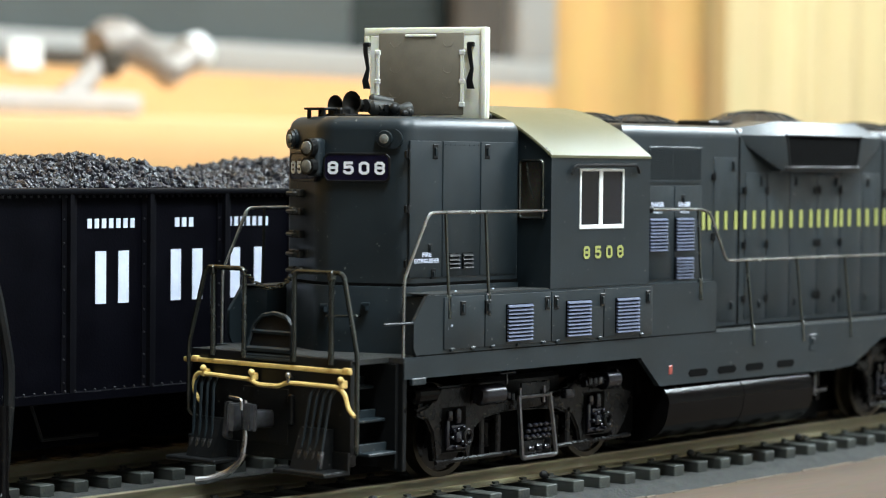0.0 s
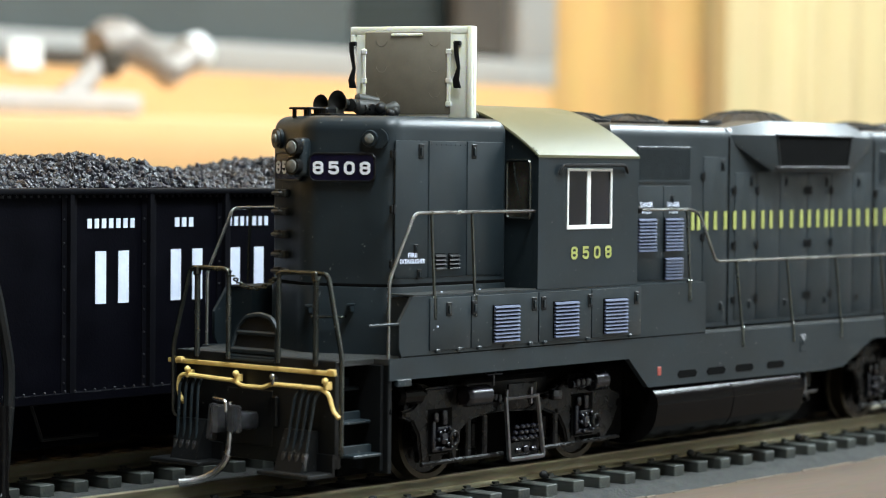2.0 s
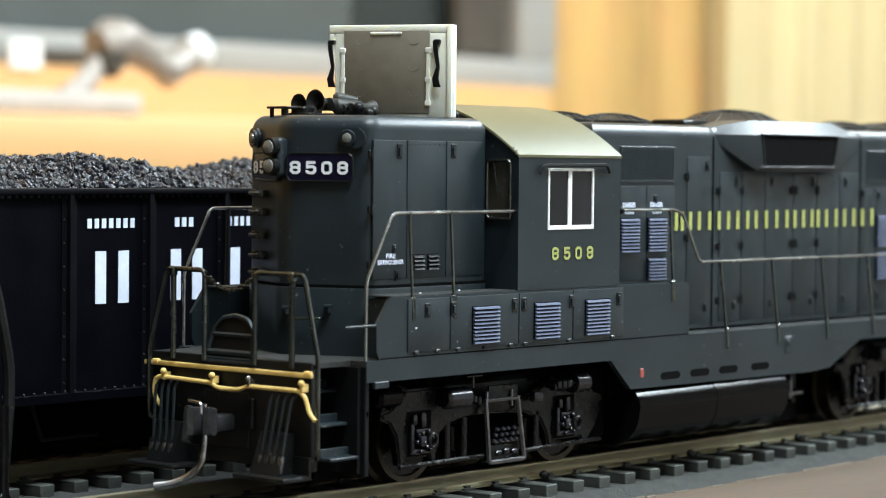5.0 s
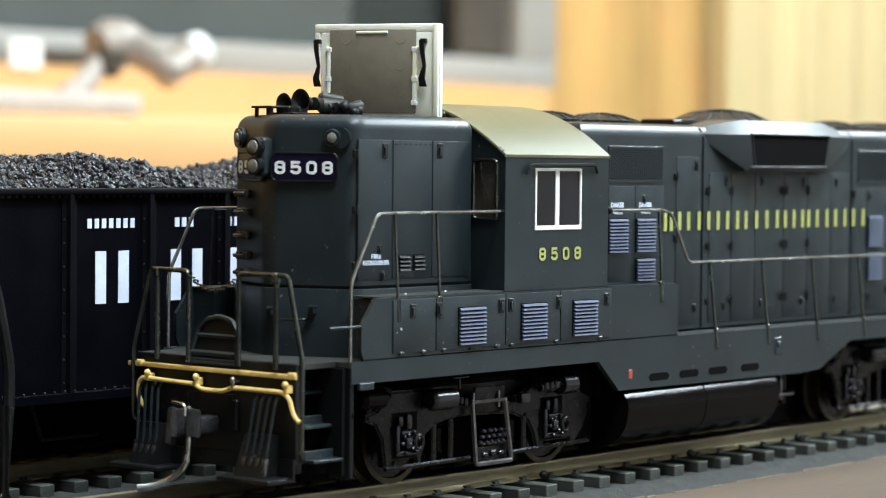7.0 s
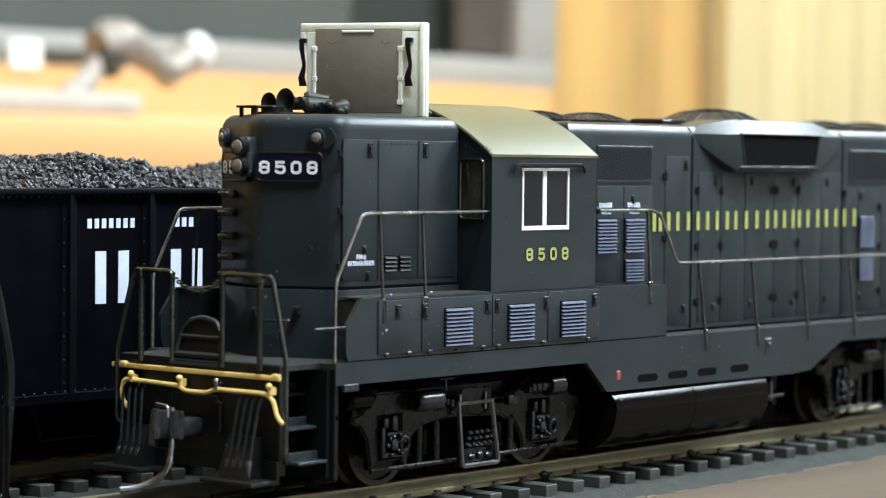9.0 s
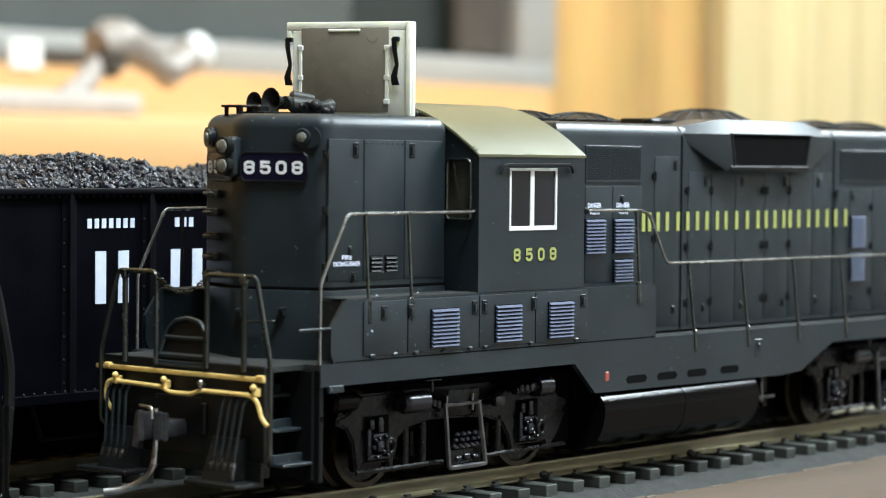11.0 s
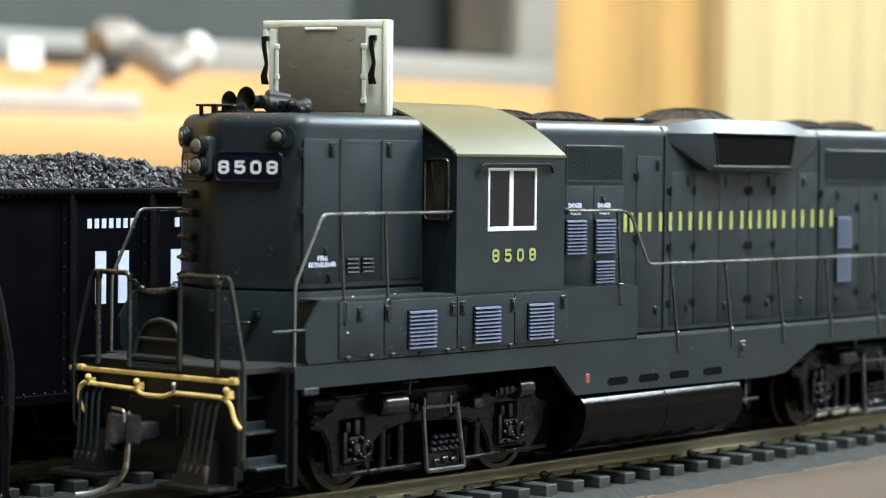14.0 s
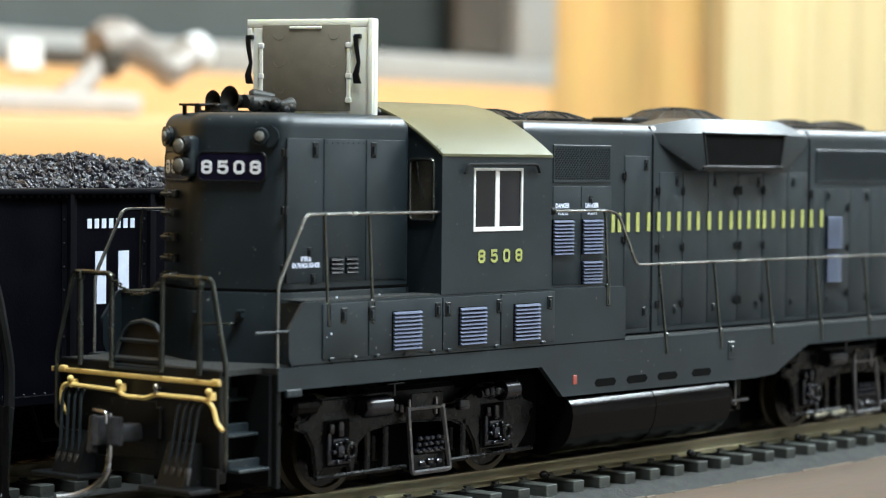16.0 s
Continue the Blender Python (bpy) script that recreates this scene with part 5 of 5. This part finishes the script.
# ---- the coal hopper on the far track ----
def hopper():
    h = thing("hopper_car", "black model coal hopper car with white lettering bars", "hopper car")
    ys, yb = 30.0, 66.0
    X0, X1 = -62.0, 150.0
    zt, zb = 37.5, 10.6
    for n, q in (("side_sheet", (X0, X1, ys + 0.6, ys + 1.4, zb - 0.3, zt - 0.6)), ("side_sheet", (X0, X1, yb - 1.4, yb - 0.6, zb - 0.3, zt - 0.6)), ("end_sheet", (X0, X0 + 0.8, ys + 1.4, yb - 1.4, zb, zt - 0.6)), ("end_sheet", (X1 - 0.8, X1, ys + 1.4, yb - 1.4, zb, zt - 0.6)), ("floor_sheet", (X0, X1, ys + 1.4, yb - 1.4, zb, zb + 0.8))):
        bm = bmesh.new()
        box(bm, *q)
        part(n, bm, HOPPER, h)
    for a, b in ((ys - 0.3, ys + 1.5), (yb - 1.5, yb + 0.3)):
        bm = bmesh.new()
        box(bm, X0 - 0.4, X1 + 0.4, a, b, zt - 0.85, zt, 0.2, 2)
        part("top_chord", bm, RIBS, h)
        bm = bmesh.new()
        box(bm, X0, X1, a + 0.15, b, zb - 1.6, zb - 0.3, 0.1)
        part("side_sill", bm, HOPPER, h)
    # ribs with rivets
    xs = [-19.6 + 14.3 * k for k in range(-2, 12)]
    bm = bmesh.new()
    prism(bm, [(-1.3, ys + 0.7), (-1.3, ys + 0.45), (-0.5, ys + 0.4), (-0.35, ys - 0.2), (0.35, ys - 0.2), (0.5, ys + 0.4), (1.3, ys + 0.45), (1.3, ys + 0.7)], "z", zb - 0.4, zt - 0.8)
    rib = part("rib", bm, RIBS, h)
    rib.location = (xs[0] * MM, 0, 0)
    for x in xs[1:]:
        shared("rib", rib, h, x)
    bm = bmesh.new()
    for i, x in enumerate(xs):
        for k in range(8):
            bmesh.ops.create_icosphere(bm, subdivisions=1, radius=0.17, matrix=Matrix.Translation((x - 0.95, ys + 0.42, zb + 1.0 + 3.1 * k)))
    x = X0 + 1
    while x < X1 - 1:
        bmesh.ops.create_icosphere(bm, subdivisions=1, radius=0.2, matrix=Matrix.Translation((x, ys - 0.13, zb - 0.1 + 0.0)))
        x += 1.75
    for x in [X0 + 1 + 1.2 * k for k in range(int((X1 - X0 - 2) / 1.2))]:
        box(bm, x - 0.2, x + 0.2, ys + 0.3, ys + 0.62, zt - 1.3, zt - 0.95)
    tagged(part("rivets", bm, RIVET_GLINT, h), kind="stuff")
    # white lettering, as plain bars
    def bar(x0, x1, z0, z1):
        bm = bmesh.new()
        box(bm, x0, x1, ys + 0.5 - (0.01 if z1 - z0 < 2 else 0), ys + 0.62, z0, z1)
        part("lettering_bar", bm, WHITE, h, "plain white bar in place of lettering")
    for a, b in ((-15.5, -8.4), (-1.7, 5.4), (9.8, 17.6)):
        for c in (a + 1.5, b - 1.5):
            bar(c - 0.95, c + 0.95, 21.9, 29.0)
    for a, b, n in ((-16.6, -7.6, 7), (-0.6, 3.4, 3), (9.7, 18.2, 7)):
        w = (b - a) / n
        for i in range(n):
            bar(a + i * w + 0.2, a + (i + 1) * w - 0.34, 32.1, 33.4)
    # hopper bays, centre sill and trucks in the shade below
    for x in (-15, 15, 45, 75, 105):
        bm = bmesh.new()
        prism(bm, [(x - 15, zb + 0.5), (x + 15, zb + 0.5), (x + 13, 2.0), (x - 13, 2.0)], "y", ys + 8, yb - 6)
        bay = part("discharge_bay", bm, HOPPER, h)
        bm = bmesh.new()
        tube(bm, [(x - 5, ys + 5.6, 3.6), (x - 7, ys + 5.6, 8.6)], 0.35)
        tube(bm, [(x - 5, ys + 5.6, 3.6), (x + 5, ys + 5.6, 3.6)], 0.35)
        part("bay_latch", bm, SATIN, bay)
    bm = bmesh.new()
    box(bm, X0 - 6, X1 + 6, 46, 50, 7.0, 10.5)
    part("centre_sill", bm, HOPPER, h)
    for xc in (-44, 132):
        bm = bmesh.new()
        for yy in (38.6, 56.0):
            prism(bm, [(xc - 13, 6.8), (xc - 9, 9.0), (xc + 9, 9.0), (xc + 13, 6.8), (xc + 13, 4.6), (xc + 8, 4.0), (xc + 4, 2.4), (xc - 4, 2.4), (xc - 8, 4.0), (xc - 13, 4.6)], "y", yy, yy + 1.4)
        box(bm, xc - 3, xc + 3, 38.6, 57.4, 4.0, 9.5)
        tk = part("truck", bm, SATIN, h)
        for dx in (-9.7, 9.7):
            bm = bmesh.new()
            for yy in (39.5, 55.4):
                tube(bm, [(xc + dx, yy, 5.25), (xc + dx, yy + 1.6, 5.25)], 5.25, 24)
            tube(bm, [(xc + dx, 40, 5.25), (xc + dx, 56, 5.25)], 1.0, 8)
            part("wheelset", bm, BRASS, tk)
    return h


hopper()


def coal():
    rnd = random.Random(7)

    def height(x, y):
        k = 0.5 + 0.5 * math.cos((x + 7.5) / 47.0 * math.tau)
        z = 1.9 + 2.5 * k - 0.003 * (y - 48) ** 2 + 0.7 * noise.noise(Vector((x * 0.15, y * 0.15, 0)))
        rim = max(0.0, min(1.0, (y - 31.3) / 7.0, (64.7 - y) / 7.0))
        return 36.9 + z * rim ** 0.7

    bm = bmesh.new()
    nx, ny = 150, 24
    grid = [[bm.verts.new((-60.5 + i * 209 / nx, 31.6 + j * 32.8 / ny, height(-60.5 + i * 209 / nx, 31.6 + j * 32.8 / ny) - 0.4)) for j in range(ny + 1)] for i in range(nx + 1)]
    for i in range(nx):
        for j in range(ny):
            bm.faces.new((grid[i][j], grid[i + 1][j], grid[i + 1][j + 1], grid[i][j + 1]))
    base = bmesh.new()
    bmesh.ops.create_icosphere(base, subdivisions=1, radius=1.0)
    co = [v.co.copy() for v in base.verts]
    fa = [[v.index for v in f.verts] for f in base.faces]
    base.free()
    verts, faces = [v.co.copy() for v in bm.verts], None
    bm.verts.index_update()
    faces = [[v.index for v in f.verts] for f in bm.faces]
    bm.free()
    for n in range(14000):
        x, y = rnd.uniform(-45, 75), 31.8 + 32 * rnd.random() ** 1.3
        r = rnd.choice((0.24, 0.3, 0.38, 0.46, 0.58, 0.74))
        c = Vector((x, y, height(x, y) + r * rnd.uniform(-0.5, 0.45)))
        q = Euler((rnd.random() * 6, rnd.random() * 6, rnd.random() * 6)).to_matrix() @ Matrix.Diagonal((rnd.uniform(0.7, 1.3), rnd.uniform(0.6, 1.0), rnd.uniform(0.6, 1.1)))
        k = len(verts)
        verts += [c + q @ (p * r * rnd.uniform(0.75, 1.2)) for p in co]
        faces += [[k + i for i in f] for f in fa]
    me = bpy.data.meshes.new("coal_load")
    me.from_pydata([v * MM for v in verts], [], faces)
    me.materials.append(COAL)
    tagged(new("coal_load", me), "heaped glossy black coal in the hopper car", "coal", kind="stuff")


coal()


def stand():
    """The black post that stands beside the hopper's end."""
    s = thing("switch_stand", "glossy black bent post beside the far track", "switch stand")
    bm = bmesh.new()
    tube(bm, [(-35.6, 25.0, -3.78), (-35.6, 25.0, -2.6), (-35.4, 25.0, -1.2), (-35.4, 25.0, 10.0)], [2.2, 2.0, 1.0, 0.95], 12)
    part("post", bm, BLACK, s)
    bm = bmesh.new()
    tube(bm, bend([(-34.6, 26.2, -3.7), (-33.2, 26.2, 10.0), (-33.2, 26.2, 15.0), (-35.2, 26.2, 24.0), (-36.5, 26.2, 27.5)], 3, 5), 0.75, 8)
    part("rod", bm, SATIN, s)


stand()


# ---- the far side of the room ----
def background():
    # dark window with its pale frame
    w = thing("window_1", "dark night window in a pale metal frame", "window", kind="structure")
    x0, x1, z0, z1 = 200.0, 1117.0, 114.8, 520.0
    for n, b in (("frame_bottom", (x0 - 30, x1 + 44, 868, 899, 94.8, z0)), ("frame_top", (x0 - 30, x1 + 44, 868, 899, z1, z1 + 30)), ("frame_side", (x1, x1 + 44, 868, 899, z0, z1)), ("frame_side", (x0 - 30, x0, 868, 899, z0, z1))):
        bm = bmesh.new()
        box(bm, *b, 2.0, 2)
        part(n, bm, ALU, w)
    # One glass in two tones: its gradual fall to dark, painted as a step.
    bm = bmesh.new()
    box(bm, x0, 965, 890, 896, z0, z1)
    part("pane", bm, NIGHT, w)
    bm = bmesh.new()
    box(bm, 965.5, x1, 890, 896, z0, z1)
    part("pane", bm, NIGHT_SHADED, w)
    bm = bmesh.new()
    box(bm, 1060, 1115, 876, 888, z0, z1, 3)
    part("curtain", bm, CURTAIN, w, "narrow brown curtain strip")
    # boards of the wall to the east
    p = thing("trim", "vertical pine and cream wall boards", "panelling", kind="structure")
    for a, b, m in ((1163, 1307, PINE), (1308, 1372, PINE), (1373, 1409, CREAM), (1410.5, 1442, CREAM), (1443, 1493, CREAM), (1494.5, 1528, CREAM), (1529, 1583, CREAM), (1584.5, 1640, CREAM), (1641, 1720, CREAM), (1721.5, 1840, CREAM)):
        bm = bmesh.new()
        d = 884 if m is PINE else 872
        if a == 1373:
            d = 862
        box(bm, a, b, d, 899.5, -300, 700, 2.0, 2)
        part("board", bm, m, p)
    # shelf
    bm = bmesh.new()
    box(bm, 150, 1145, 604, 860, 30, 61, 2.0, 2)
    sh = thing("wall_shelf", "thick pale pine shelf on the panelled wall", "shelf")
    part("shelf_board", bm, SHELFW, sh)
    bm = bmesh.new()
    box(bm, 150, 1145, 860, 867, 20, 95, 1.0)
    part("back_board", bm, SHELFW, sh)
    for x in (330, 980):
        bm = bmesh.new()
        prism(bm, [(640, 30), (860, 30), (860, -90)], "x", x - 10, x + 10)
        part("bracket", bm, PINE, sh)
    # hammer lying across a pale block
    h = thing("hammer", "worn steel hammer lying on the shelf", "hammer")
    bm = bmesh.new()
    tube(bm, [(504, 620, 92), (511, 620, 94.5), (519, 620, 95), (530, 620, 91.5), (541, 620, 86)], [8.5, 11.0, 10.5, 8.5, 7.0], 20)
    tube(bm, [(541, 620, 86), (547, 620, 83.5), (562, 620, 91)], [7.0, 9.5, 8.5], 8)
    part("head", bm, TOOL, h)
    # Dark brown stub added for the shade on the underside of the head.
    bm = bmesh.new()
    tube(bm, [(510, 618, 88), (507, 616, 80)], [8.0, 5.0], 14)
    part("head_shade", bm, CURTAIN, h, "dark part painted for the shade under the hammer head")
    # End of the head, in the white card colour.
    bm = bmesh.new()
    tube(bm, [(562, 620, 91), (569, 620, 94.2)], [8.6, 8.0], 16)
    part("face", bm, PAPER, h, "white end of the hammer head")
    bm = bmesh.new()
    box(bm, 300, 526, 612, 628, 61.1, 71.5, 3.0, 2)
    tube(bm, [(484, 620, 70), (495, 620, 74), (507, 620, 86)], [3.5, 5.5, 5.0], 12)
    part("handle", bm, HANDLE, h, "pale grip")
    c = thing("wall_card", "white card pinned below the dark window", "card")
    bm = bmesh.new()
    box(bm, 650, 672, 858, 860, 92, 108, 0.4)
    part("card", bm, PAPER, c)
    bm = bmesh.new()
    box(bm, 672.5, 709, 858, 867, 97, 104, 0.4)
    part("clip", bm, CURTAIN, c, "dark clip strip")


background()


# ---- what moves: the locomotive rolls slowly forward, its wheels turn, the frame rides on it ----
TRAVEL = [(0.0, -9.74), (0.5, -9.03), (1.0, -8.32), (1.5, -7.65), (2.0, -6.96), (2.5, -6.25), (3.0, -5.52), (3.5, -4.85), (4.0, -4.17), (6.5, -0.67), (7.0, 0.0), (7.5, 0.67), (8.0, 1.36), (8.5, 2.08), (9.0, 2.77), (11.5, 6.18), (12.0, 6.98), (12.5, 7.69), (13.0, 8.39), (13.5, 9.13), (14.0, 9.84), (14.5, 10.53), (15.0, 11.22), (15.5, 11.95), (16.0, 12.72)]


def motions():
    walk(loco, [(t, pose(-s * MM, 0, 0)) for t, s in TRAVEL])
    walk(frame_thing, [(t, pose(-s * MM, 0, 0)) for t, s in TRAVEL])
    for sets in (front_sets, rear_sets):
        for w, x in sets:
            walk(w, [(t, pose(x * MM, 0, 5.83 * MM, 0, -math.degrees(s / 5.83), 0)) for t, s in TRAVEL])


motions()
